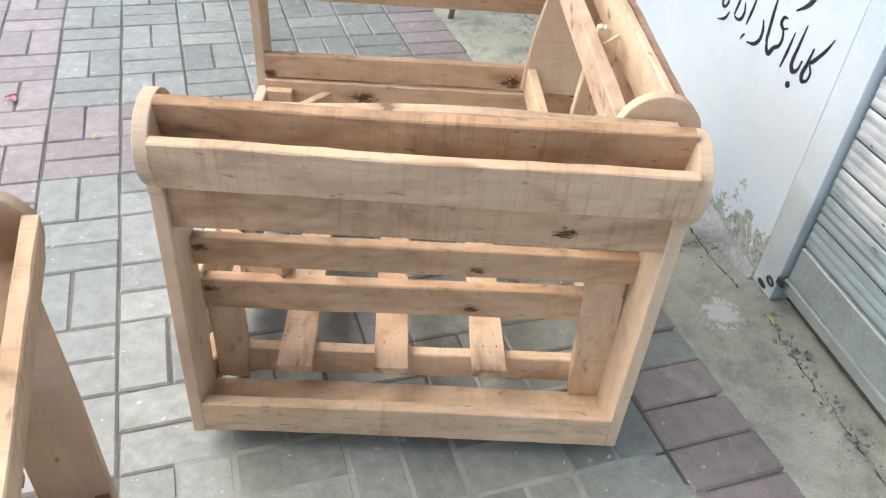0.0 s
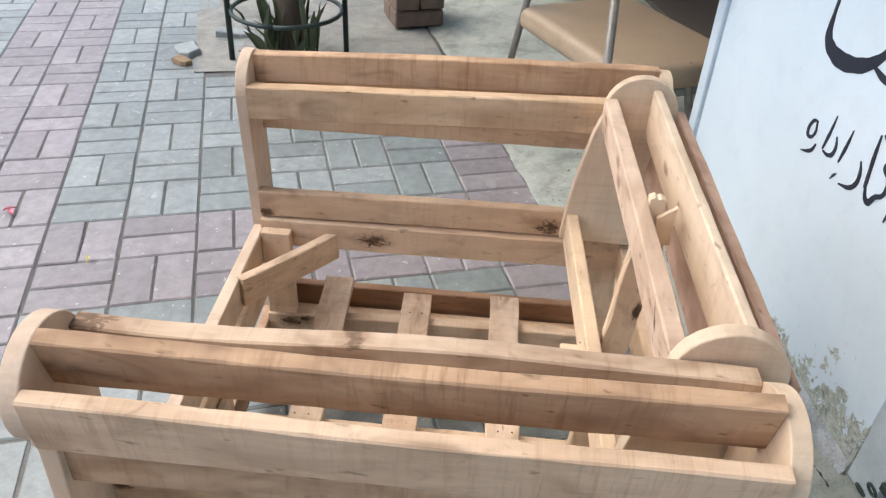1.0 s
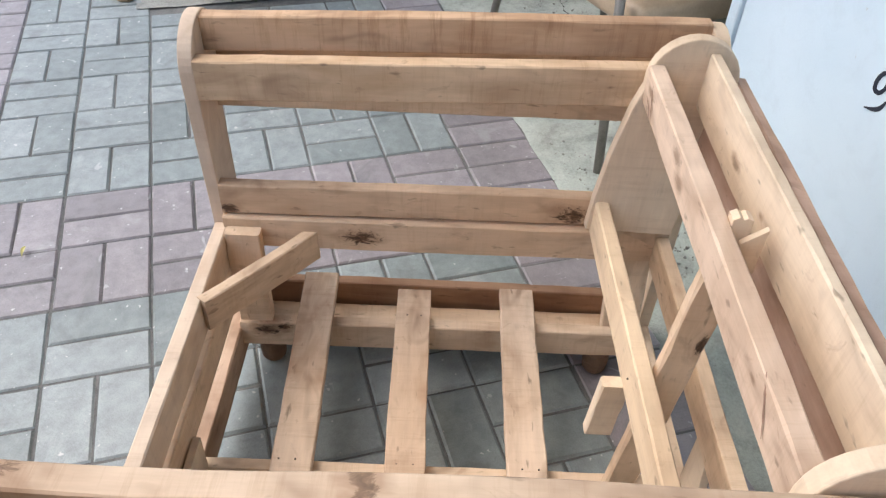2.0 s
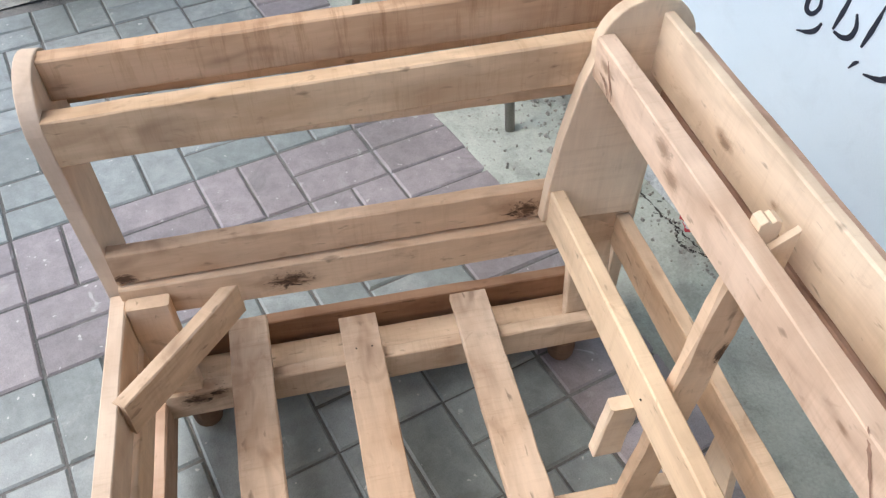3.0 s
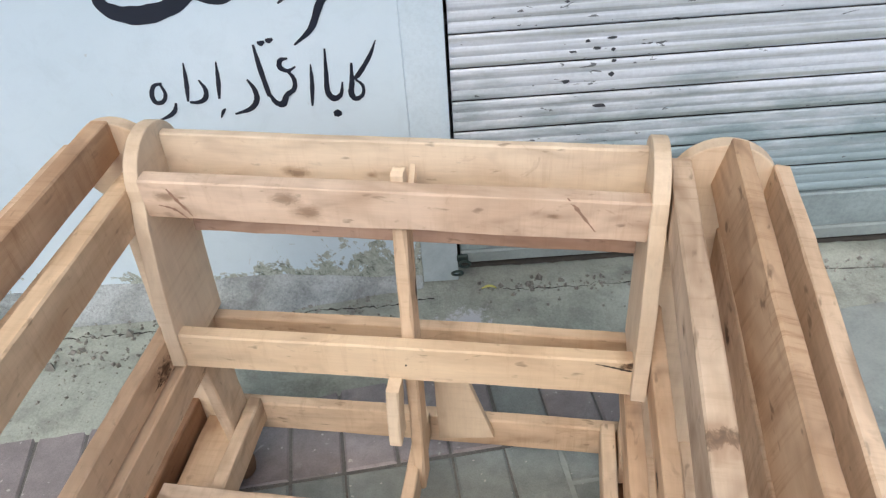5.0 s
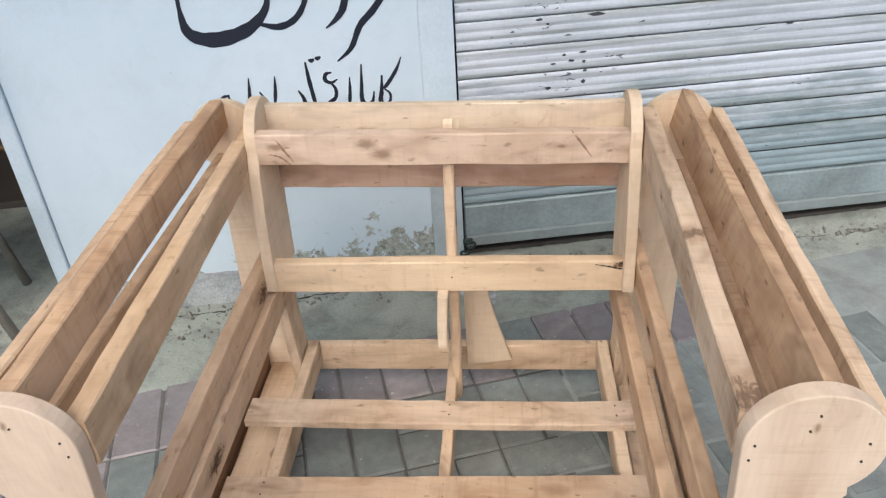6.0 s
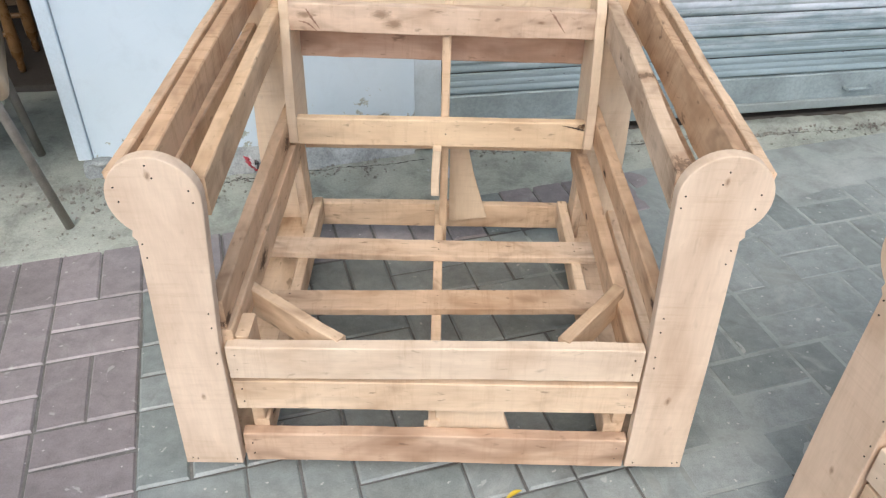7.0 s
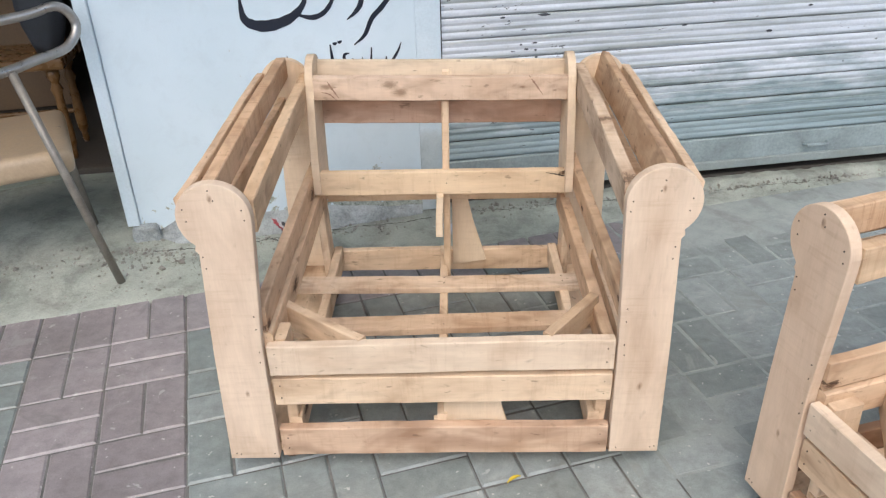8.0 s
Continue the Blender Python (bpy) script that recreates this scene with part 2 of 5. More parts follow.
def plain(name, colour, rough=0.6, metal=0.0, vary=0.25, scale=12.0, relief=0.1):
    m, nt, nodes, links, bsdf = material(name)
    vec = coords(nt)
    n1 = noise_of(nt, vec, scale, 5, 0.65, 0.3)
    n2 = noise_of(nt, vec, scale * 14, 3, 0.7)
    tone = mixed(nt, vary, colour, ramp(nt, n1, [(0.3, tuple(0.45 * c for c in colour)), (0.65, tuple(min(1, 1.25 * c) for c in colour))]))
    tone = mixed(nt, vary * 0.8, tone, ramp(nt, n2, [(0.35, grey(0.6)), (0.6, grey(1.0))]), "MULTIPLY")
    links.new(tone, bsdf.inputs["Base Color"])
    bsdf.inputs["Metallic"].default_value = metal
    links.new(ramp(nt, n1, [(0.3, grey(max(0.05, rough - 0.12))), (0.7, grey(min(1, rough + 0.1)))]), bsdf.inputs["Roughness"])
    if relief:
        bump(nt, bsdf, calc(nt, "ADD", n1, n2), relief, 0.002)
    return m


def channel_paint():
    """White paint on steel, worn to grey primer over the lowest third of a metre."""
    m, nt, nodes, links, bsdf = material("painted_steel_channel")
    geo = nt.nodes.new("ShaderNodeNewGeometry").outputs["Position"]
    sep = nt.nodes.new("ShaderNodeSeparateXYZ")
    links.new(geo, sep.inputs[0])
    mid = noise_of(nt, geo, 11, 5, 0.65, 0.4)
    fine = noise_of(nt, geo, 130, 3, 0.7)
    white = ramp(nt, mid, [(0.3, (0.60, 0.71, 0.775)), (0.65, (0.68, 0.78, 0.845))])
    bare = ramp(nt, mid, [(0.35, (0.25, 0.29, 0.28)), (0.65, (0.40, 0.44, 0.43))])
    worn = calc(nt, "SUBTRACT", calc(nt, "ADD", 0.25, calc(nt, "MULTIPLY", mid, 0.14)), sep.outputs[2])
    east = calc(nt, "GREATER_THAN", sep.outputs[0], -0.4)
    mask = ramp(nt, calc(nt, "MULTIPLY", calc(nt, "MULTIPLY", calc(nt, "ADD", worn, 0.02), 16, clamp=True), east), [(0.1, grey(0.0)), (0.9, grey(0.5))])
    tone = mixed(nt, mask, white, bare)
    tone = mixed(nt, 0.3, tone, ramp(nt, fine, [(0.3, grey(0.75)), (0.6, grey(1.0))]), "MULTIPLY")
    links.new(tone, bsdf.inputs["Base Color"])
    bsdf.inputs["Roughness"].default_value = 0.5
    bump(nt, bsdf, mid, 0.15, 0.003)
    return m


def shutter_mat():
    """Rolled steel slats: whitish paint rubbed off in level bands, dark chips, darker and bluer towards the floor."""
    m, nt, nodes, links, bsdf = material("worn_shutter_paint")
    geo = nt.nodes.new("ShaderNodeNewGeometry").outputs["Position"]
    sep = nt.nodes.new("ShaderNodeSeparateXYZ")
    links.new(geo, sep.inputs[0])
    mp = node(nt, "Mapping", Scale=(0.5, 0.5, 34))
    links.new(geo, mp.inputs["Vector"])
    bands = noise_of(nt, mp.outputs[0], 1.6, 3, 0.6)
    mp3 = node(nt, "Mapping", Scale=(2.5, 2.5, 9))
    links.new(geo, mp3.inputs["Vector"])
    streak = noise_of(nt, mp3.outputs[0], 2.0, 5, 0.65)
    mp2 = node(nt, "Mapping", Scale=(16, 16, 55))
    links.new(geo, mp2.inputs["Vector"])
    chip = noise_of(nt, mp2.outputs[0], 1.5, 3, 0.55, 0.6)
    fine = noise_of(nt, geo, 120, 3, 0.7)
    tone = ramp(nt, bands, [(0.34, (0.44, 0.47, 0.46)), (0.44, (0.60, 0.635, 0.67)), (0.60, (0.74, 0.775, 0.83))])
    tone = mixed(nt, 0.6, tone, ramp(nt, streak, [(0.35, (0.74, 0.76, 0.76)), (0.55, grey(1.0))]), "MULTIPLY")
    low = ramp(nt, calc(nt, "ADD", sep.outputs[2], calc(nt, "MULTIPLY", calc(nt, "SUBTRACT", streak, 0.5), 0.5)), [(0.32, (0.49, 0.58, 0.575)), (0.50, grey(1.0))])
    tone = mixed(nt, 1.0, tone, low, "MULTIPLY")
    tone = mixed(nt, 0.35, tone, ramp(nt, fine, [(0.3, grey(0.75)), (0.6, grey(1.0))]), "MULTIPLY")
    near = calc(nt, "SUBTRACT", 1.0, calc(nt, "MULTIPLY", calc(nt, "ABSOLUTE", calc(nt, "SUBTRACT", sep.outputs[0], 0.27)), 4.5), clamp=True)
    chips = calc(nt, "ADD", chip, calc(nt, "MULTIPLY", near, 0.06))
    tone = mixed(nt, ramp(nt, chips, [(0.705, grey(0.0)), (0.725, grey(0.9))]), tone, (0.09, 0.095, 0.10))
    links.new(tone, bsdf.inputs["Base Color"])
    bsdf.inputs["Roughness"].default_value = 0.45
    bsdf.inputs["Metallic"].default_value = 0.1
    bump(nt, bsdf, fine, 0.12, 0.001)
    return m


SKIRT = concrete_mat("limewashed_mortar", (0.36, 0.385, 0.375), (0.54, 0.58, 0.585), dirt=(0.20, 0.20, 0.185), stains=1.0)
WOOD = wood(sawn=0.16)
PLY = wood("pale_plywood", (0.78, 0.65, 0.505), (0.66, 0.52, 0.385), stain=0.22, grainy=0.3, marks=0.15, dirty=0.35)
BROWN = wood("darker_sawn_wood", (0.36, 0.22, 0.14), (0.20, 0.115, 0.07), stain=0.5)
GREYP = paver_mat("grey_green_paver", (0.214, 0.243, 0.233), (0.313, 0.344, 0.332))
REDP = paver_mat("plum_paver", (0.246, 0.217, 0.222), (0.336, 0.300, 0.305))
GREYJ = paver_mat("grey_green_paver_far", (0.214, 0.243, 0.233), (0.313, 0.344, 0.332), True)
REDJ = paver_mat("plum_paver_far", (0.246, 0.217, 0.222), (0.336, 0.300, 0.305), True)
SAND = concrete_mat("joint_sand", (0.11, 0.11, 0.105), (0.22, 0.215, 0.20))
APRON = concrete_mat("rough_concrete", (0.335, 0.366, 0.318), (0.465, 0.492, 0.43), stains=0.8, rough=0.6, splash=(0.03, 1.135, 0.058))
WASH = concrete_mat("cement_wash", (0.285, 0.32, 0.305), (0.385, 0.415, 0.395), rough=0.3)
EARTH = concrete_mat("dusty_earth", (0.27, 0.275, 0.245), (0.40, 0.395, 0.355))
PLASTER = painted_plaster()
CHANNEL = channel_paint()
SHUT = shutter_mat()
BAR = plain("grey_steel_bar", (0.35, 0.415, 0.42), 0.5, 0.2, 0.5, 7)
LIP = plain("dusty_steel_lip", (0.30, 0.34, 0.33), 0.6, 0.1, 0.3, 9)
INK = plain("black_sign_paint", (0.012, 0.017, 0.032), 0.5, 0.0, 0.3, 30, 0.0)
NAIL = plain("dark_nail_steel", (0.06, 0.045, 0.036), 0.55, 0.5, 0.2, 80, 0.0)
STEEL = plain("dull_tube_steel", (0.30, 0.275, 0.24), 0.5, 0.45, 0.5, 24)
BRIGHT = plain("rubbed_tube_steel", (0.48, 0.46, 0.43), 0.36, 0.75, 0.4, 24)
BLACKIRON = plain("dark_green_iron", (0.045, 0.066, 0.058), 0.55, 0.4, 0.4, 40)
VINYL = plain("beige_vinyl", (0.47, 0.355, 0.235), 0.42, 0.0, 0.25, 10)
BOARD = plain("brown_board", (0.19, 0.115, 0.06), 0.65, 0.0, 0.3, 6)
VARNISH = plain("amber_varnished_wood", (0.235, 0.118, 0.042), 0.3, 0.0, 0.5, 20)
# dark inside tones: part of the shops' shade is put into these colours
DARKFLOOR = plain("shop_floor_in_shade", (0.095, 0.08, 0.066), 0.8, 0.0, 0.4, 5)
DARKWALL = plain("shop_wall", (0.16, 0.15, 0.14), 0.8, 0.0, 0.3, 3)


# ---- mesh helpers ----
def mesh_of(name, bm, mat, smooth=False):
    me = bpy.data.meshes.new(name)
    bm.to_mesh(me)
    bm.free()
    me.materials.append(mat)
    if smooth:
        for p in me.polygons:
            p.use_smooth = True
    return me


def part(name, bm, mat, parent, label="", at=None, smooth=False):
    ob = new(name, mesh_of(name, bm, mat, smooth) if isinstance(bm, bmesh.types.BMesh) else bm)
    ob.parent = parent
    if at is not None:
        ob.matrix_local = at
    return tagged(ob, label) if label else ob


def thing(name, at, label, category, group="", kind=""):
    ob = new(name)
    ob.empty_display_size = 0.1
    ob.matrix_world = at
    return tagged(ob, label, category, group, kind)


def box_bm(sx, sy, sz, bev=0.0, centre=(0, 0, 0), segs=1):
    bm = bmesh.new()
    bmesh.ops.create_cube(bm, size=1.0)
    bmesh.ops.scale(bm, vec=(sx, sy, sz), verts=bm.verts)
    bmesh.ops.translate(bm, vec=centre, verts=bm.verts)
    if bev:
        bmesh.ops.bevel(bm, geom=bm.edges[:], offset=bev, segments=segs, affect="EDGES", profile=0.6)
    return bm


def plank_bm(length, width, thick, seed, bow=0.0015, wane=0.0, bev=0.0018):
    """A sawn board, centred, along X: slightly bowed edges, chipped arrises, square ends. wane: how far one edge wanders."""
    rng = random.Random(seed)
    n = max(5, int(length / 0.045))
    bm = bmesh.new()
    rings = []
    ph = [rng.uniform(0, 6.3) for _ in range(6)]
    for k in range(n + 1):
        f = k / n
        x = (f - 0.5) * length
        yo = bow * math.sin(3.1 * f + ph[0]) + 0.3 * bow * rng.uniform(-1, 1)
        zo = bow * math.sin(3.7 * f + ph[1])
        up = wane * (0.5 + 0.5 * math.sin(7.0 * f + ph[2])) * (0.4 + 0.6 * math.sin(2.3 * f + ph[3]) ** 2)
        w2, t2 = width / 2, thick / 2
        b = bev * rng.uniform(0.55, 1.7)
        prof = [(-w2 + b, -t2), (w2 - b, -t2), (w2, -t2 + b), (w2, t2 - b), (w2 - b, t2), (-w2 + b, t2), (-w2, t2 - b), (-w2, -t2 + b)]
        rings.append([bm.verts.new((x, y + yo - (up if y > 0 else 0), z + zo)) for y, z in prof])
    for a, b2 in zip(rings, rings[1:]):
        for k in range(8):
            bm.faces.new((a[k], a[(k + 1) % 8], b2[(k + 1) % 8], b2[k]))
    bm.faces.new(rings[0][::-1])
    bm.faces.new(rings[-1])
    bmesh.ops.recalc_face_normals(bm, faces=bm.faces[:])
    return bm


def frame_of(p0, p1, wide):
    """Matrix whose X runs from p0 to p1 (origin midway), Y nearest to wide."""
    p0, p1, wide = Vector(p0), Vector(p1), Vector(wide)
    x = (p1 - p0).normalized()
    z = x.cross(wide).normalized()
    y = z.cross(x)
    m = Matrix((x, y, z)).transposed().to_4x4()
    m.translation = (p0 + p1) / 2
    return m


SEED = [100]


def plank(name, parent, p0, p1, wide, width, thick, mat=None, label="", bow=0.0015, wane=0.0, bev=0.0018):
    SEED[0] += 1
    length = (Vector(p1) - Vector(p0)).length
    return part(name, plank_bm(length, width, thick, SEED[0], bow, wane, bev), mat or WOOD, parent, label, frame_of(p0, p1, wide))


def plate_bm(outline, thick, bev=0.002):
    """A flat plate cut to an outline in X, Y, thick along Z, with eased edges."""
    bm = bmesh.new()
    f = bm.faces.new([bm.verts.new((x, y, -thick / 2)) for x, y in outline])
    top = bmesh.ops.extrude_face_region(bm, geom=[f])
    bmesh.ops.translate(bm, vec=(0, 0, thick), verts=[v for v in top["geom"] if isinstance(v, bmesh.types.BMVert)])
    bmesh.ops.recalc_face_normals(bm, faces=bm.faces[:])
    rim = [e for e in bm.edges if len(e.link_faces) == 2 and any(len(q.verts) > 4 for q in e.link_faces)]
    bmesh.ops.bevel(bm, geom=rim, offset=bev, segments=2, affect="EDGES", profile=0.5)
    return bm


def tube_bm(points, radius, sides=10):
    """A round bar through the points."""
    bm = bmesh.new()
    pts = [Vector(p) for p in points]
    rings = []
    for k, p in enumerate(pts):
        d = (pts[min(k + 1, len(pts) - 1)] - pts[max(k - 1, 0)]).normalized()
        a = d.cross(Vector((0.31, 0.17, 0.93))).normalized()
        b = d.cross(a)
        r = radius[k] if isinstance(radius, (list, tuple)) else radius
        rings.append([bm.verts.new(p + r * (math.cos(q) * a + math.sin(q) * b)) for q in (2 * math.pi * i / sides for i in range(sides))])
    for a, b in zip(rings, rings[1:]):
        for k in range(sides):
            bm.faces.new((a[k], a[(k + 1) % sides], b[(k + 1) % sides], b[k]))
    bm.faces.new(rings[0][::-1])
    bm.faces.new(rings[-1])
    bmesh.ops.recalc_face_normals(bm, faces=bm.faces[:])
    return bm


def smooth_path(points, n=8):
    """Catmull-Rom through the points."""
    pts = [Vector(p) for p in points]
    pts = [2 * pts[0] - pts[1]] + pts + [2 * pts[-1] - pts[-2]]
    out = []
    for a, b, c, d in zip(pts, pts[1:], pts[2:], pts[3:]):
        for k in range(n):
            t = k / n
            out.append(0.5 * (2 * b + (c - a) * t + (2 * a - 5 * b + 4 * c - d) * t * t + (3 * b - a - 3 * c + d) * t ** 3))
    return out + [pts[-2]]


# ---- ground ----
PITCH, PAVE_TURN, PAVE_AT = 0.2030, radians(17.0), Vector((-0.8641, 0.2733, 0))


def sheet(name, mat, at, nx, ny, x0, x1, y0, y1, relief, freq, kind_label, z=0.0, heap=None):
    bm = bmesh.new()
    grid = []
    for i in range(nx + 1):
        col = []
        for j in range(ny + 1):
            x, y = x0 + (x1 - x0) * i / nx, y0 + (y1 - y0) * j / ny
            h = relief * noise.fractal(Vector((x * freq, y * freq, 3.1)), 0.9, 2.1, 4)
            h += heap(x, y) if heap else 0.0
            col.append(bm.verts.new((x, y, z + h)))
        grid.append(col)
    for i in range(nx):
        for j in range(ny):
            bm.faces.new((grid[i][j], grid[i + 1][j], grid[i + 1][j + 1], grid[i][j + 1]))
    ob = new(name, mesh_of(name, bm, mat, True))
    ob.matrix_world = at
    return tagged(ob, kind_label[0], kind_label[1], kind="structure")


ground = sheet("ground", SAND, pose(0, 0, -0.0042), 60, 60, -60, 60, -60, 60, 0.0, 1, ("dusty grey ground under the paving and beyond", "ground"))
PAVE = Matrix.Translation(PAVE_AT) @ Matrix.Rotation(PAVE_TURN, 4, "Z")


def wash_heap(x, y):
    """The wash leaves the border row bare at first, then buries it farther along."""
    row = min(1.0, max(0.0, (y / PITCH - 0.85) / 0.25))
    along = min(1.0, max(0.0, (x / PITCH - 7.4 - 0.5 * noise.noise(Vector((x * 9, y * 9, 0)))) / 0.9))
    return row * (-0.0045 + 0.0090 * along)


screed = sheet("pavement", WASH, PAVE, 110, 90, 5.6 * PITCH, 15.6 * PITCH, -3.4 * PITCH, 2.15 * PITCH, 0.0011, 4, ("thin cement wash smeared over the pavers", "cement wash"), z=-0.0017, heap=wash_heap)


WALL = Matrix.Translation((0, 1.255, 0)) @ Matrix.Rotation(radians(10.2), 4, "Z")


def apron_lift(x, y):
    """Rise of the apron towards the shops, with a broken edge and a hollow along the shutter's foot (paving axes)."""
    w = WALL.inverted() @ (PAVE @ Vector((x, y, 0)))
    up = 0.05 * min(1.0, max(0.0, (y - 2.15 * PITCH) / 0.60))
    rag = 0.09 * noise.fractal(Vector((x * 6, y * 6, 1.4)), 0.8, 2.1, 4)
    up -= 0.013 * min(1.0, max(0.0, (2.18 + rag - y / PITCH) / 0.12))
    along = min(1.0, max(0.0, (w.x + 0.01) / 0.06))
    n = noise.fractal(Vector((x * 11, y * 11, 7.7)), 0.9, 2.1, 4)
    wide = 0.034 * min(1.0, max(0.0, (0.42 - w.x) / 0.22))
    hollow = min(1.0, max(0.0, (w.y + 0.020 + wide + 0.014 * n) / 0.022))
    ridge = math.exp(-((w.y + 0.038 + wide + 0.016 * n) / 0.018) ** 2)
    low = 0.024 + 0.005 * noise.fractal(Vector((x * 30, y * 30, 2.2)), 0.9, 2.1, 3)
    return up + along * (hollow * (low - up) - 0.018 * (1 - hollow) * min(1.0, up / 0.05) + ridge * (0.006 + 0.008 * n))


def apron_z(x, y):
    """Height of the concrete apron at a place."""
    q = PAVE.inverted() @ Vector((x, y, 0))
    return 0.0045 * noise.fractal(Vector((q.x * 5, q.y * 5, 3.1)), 0.9, 2.1, 4) + apron_lift(q.x, q.y)


apron = sheet("pavement", APRON, PAVE, 390, 130, -3.6, 4.2, 1.98 * PITCH, 2.3, 0.0045, 5, ("rough grey-green concrete apron before the shop fronts", "concrete apron"), heap=apron_lift)

# ---- shop front: wall pier, roller shutter, open shop ----
def slab(name, x0, x1, y0, y1, z0, z1, mat, label, category, bev=0.004, kind="structure"):
    bm = box_bm(x1 - x0, y1 - y0, z1 - z0, bev, ((x0 + x1) / 2, (y0 + y1) / 2, (z0 + z1) / 2))
    ob = new(name, mesh_of(name, bm, mat))
    ob.matrix_world = WALL
    return tagged(ob, label, category, kind=kind)


wall_pier = slab("wall_1", -1.05, -0.0872, 0, 0.24, -0.02, 2.75, PLASTER, "whitewashed plaster wall pier flaking at its foot", "wall", 0.0012)
guide_l = slab("trim", -1.092, -1.052, -0.012, 0.20, 0.08, 2.75, CHANNEL, "white painted steel shutter channel at the wall's edge", "shutter channel", 0.003)
guide_r = slab("trim", -0.0870, -0.005, 0.0005, 0.20, 0.03, 2.75, CHANNEL, "white painted steel shutter channel beside the grey shutter", "shutter channel", 0.0015)


def mortar_lump():
    """A broken lump of whitewashed mortar at the pier's corner."""
    bm = box_bm(0.085, 0.13, 0.075, 0.008, (-1.035, 0.033, 0.046))
    bmesh.ops.subdivide_edges(bm, edges=bm.edges[:], cuts=4, use_grid_fill=True)
    for v in bm.verts:
        p = v.co.copy()
        v.co += 0.010 * Vector((noise.noise(p * 22), noise.noise(p * 22 + Vector((7, 0, 0))), noise.noise(p * 22 + Vector((0, 9, 0)))))
        v.co += 0.005 * Vector((noise.noise(p * 70), noise.noise(p * 70 + Vector((7, 0, 0))), noise.noise(p * 70 + Vector((0, 9, 0)))))
    ob = new("plinth", mesh_of("plinth", bm, SKIRT))
    ob.matrix_world = WALL
    return tagged(ob, "broken mortar lump at the foot of the pier", "mortar", kind="structure")


mortar_lump()


def foot_fillet():
    """Sloping skirting of limewashed mortar where the pier meets the concrete."""
    bm = bmesh.new()
    n, rows = 110, []
    for k in range(n + 1):
        s0 = -0.992 + 0.903 * k / n
        wob = 0.009 * noise.fractal(Vector((s0 * 6, 1.3, 0.2)), 0.9, 2.0, 4)
        fine = 0.003 * noise.fractal(Vector((s0 * 31, 4.3, 0.2)), 0.9, 2.0, 3)
        reach = min(1.0, 0.10 + 0.90 * (n - k) / 38) * min(1.0, 0.3 + k / 10)
        foot = WALL @ Vector((s0, -0.056 * reach, 0))
        g = apron_z(foot.x, foot.y)
        up = (0.090 - g) * (0.35 + 0.65 * reach) + 1.2 * wob
        prof = [(-0.062 * reach - wob, g - 0.012), (-0.058 * reach - wob, g + 0.005 + fine), (-0.040 * reach - 0.7 * wob, g + 0.24 * up + fine), (-0.020 * reach - 0.4 * wob, g + 0.52 * up + fine), (-0.004, g + 0.90 * up), (0.006, g + up)]
        rows.append([bm.verts.new((s0, y, z)) for y, z in prof])
    for a, b in zip(rows, rows[1:]):
        for k in range(5):
            bm.faces.new((a[k], b[k], b[k + 1], a[k + 1]))
    ob = new("skirting", mesh_of("skirting", bm, SKIRT, True))
    ob.matrix_world = WALL
    return tagged(ob, "sloping skirting of chipped limewashed mortar at the wall's foot", "skirting", kind="structure")


foot_fillet()
lintel = slab("wall_2", -4.2, 5.2, -0.02, 0.30, 2.75, 3.9, PLASTER, "whitewashed wall above the shop fronts", "wall")
# added overhead slab, out of view, only shades the ground towards the wall
canopy = slab("ceiling", -9.0, 9.0, -1.45, -0.021, 2.78, 2.92, DARKWALL, "unseen plain slab added over the shop fronts to shade them", "canopy")
upper = slab("wall_3", -9.0, 9.0, 0.30, 0.6, 3.9, 7.0, PLASTER, "plain whitewashed upper storey", "wall")
# added wall behind the camera, holds back light from low in the sky
street_light_block = slab("wall_11", -14.0, 14.0, -9.3, -9.0, -0.02, 3.1, PLASTER, "unseen plain wall added across the street to block low light", "wall")
pier_far = slab("wall_4", 3.3, 5.2, 0, 0.24, -0.02, 2.75, PLASTER, "whitewashed wall past the shutter", "wall")
pier_west = slab("wall_5", -4.2, -3.3, 0, 0.24, -0.02, 2.75, PLASTER, "whitewashed wall past the open shop", "wall")
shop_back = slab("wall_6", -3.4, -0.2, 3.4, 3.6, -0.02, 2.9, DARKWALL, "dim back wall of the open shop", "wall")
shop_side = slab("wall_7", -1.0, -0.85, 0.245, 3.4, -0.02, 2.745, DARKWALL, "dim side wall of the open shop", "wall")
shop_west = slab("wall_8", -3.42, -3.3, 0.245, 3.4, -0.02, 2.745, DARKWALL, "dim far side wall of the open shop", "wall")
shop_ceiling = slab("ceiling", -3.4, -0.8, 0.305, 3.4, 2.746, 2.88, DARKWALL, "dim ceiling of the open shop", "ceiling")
shop_floor = slab("floor", -3.3, -1.01, 0.58, 3.4, -0.01, 0.075, DARKFLOOR, "dirty floor of the open shop, coloured dark for the shade inside", "floor")

# unseen closed room, added so no sky light leaks under the shutter
shut_back = slab("wall_9", -0.85, 3.5, 1.9, 2.05, -0.02, 2.745, DARKWALL, "unseen back wall added behind the shutter to keep light out", "wall")
shut_east = slab("wall_10", 3.35, 3.5, 0.245, 1.9, -0.02, 2.745, DARKWALL, "unseen side wall added behind the shutter to keep light out", "wall")
# dark-coloured slab added so the gap under the shutter reads as shade
shut_floor = slab("floor", -0.08, 3.35, 0.050, 1.9, -0.01, 0.034, DARKFLOOR, "added floor behind the shutter, coloured dark for the gap's shade", "floor")
shut_ceiling = slab("ceiling", -0.8, 3.5, 0.305, 2.05, 2.746, 2.88, DARKWALL, "unseen ceiling added behind the shutter to keep light out", "ceiling")

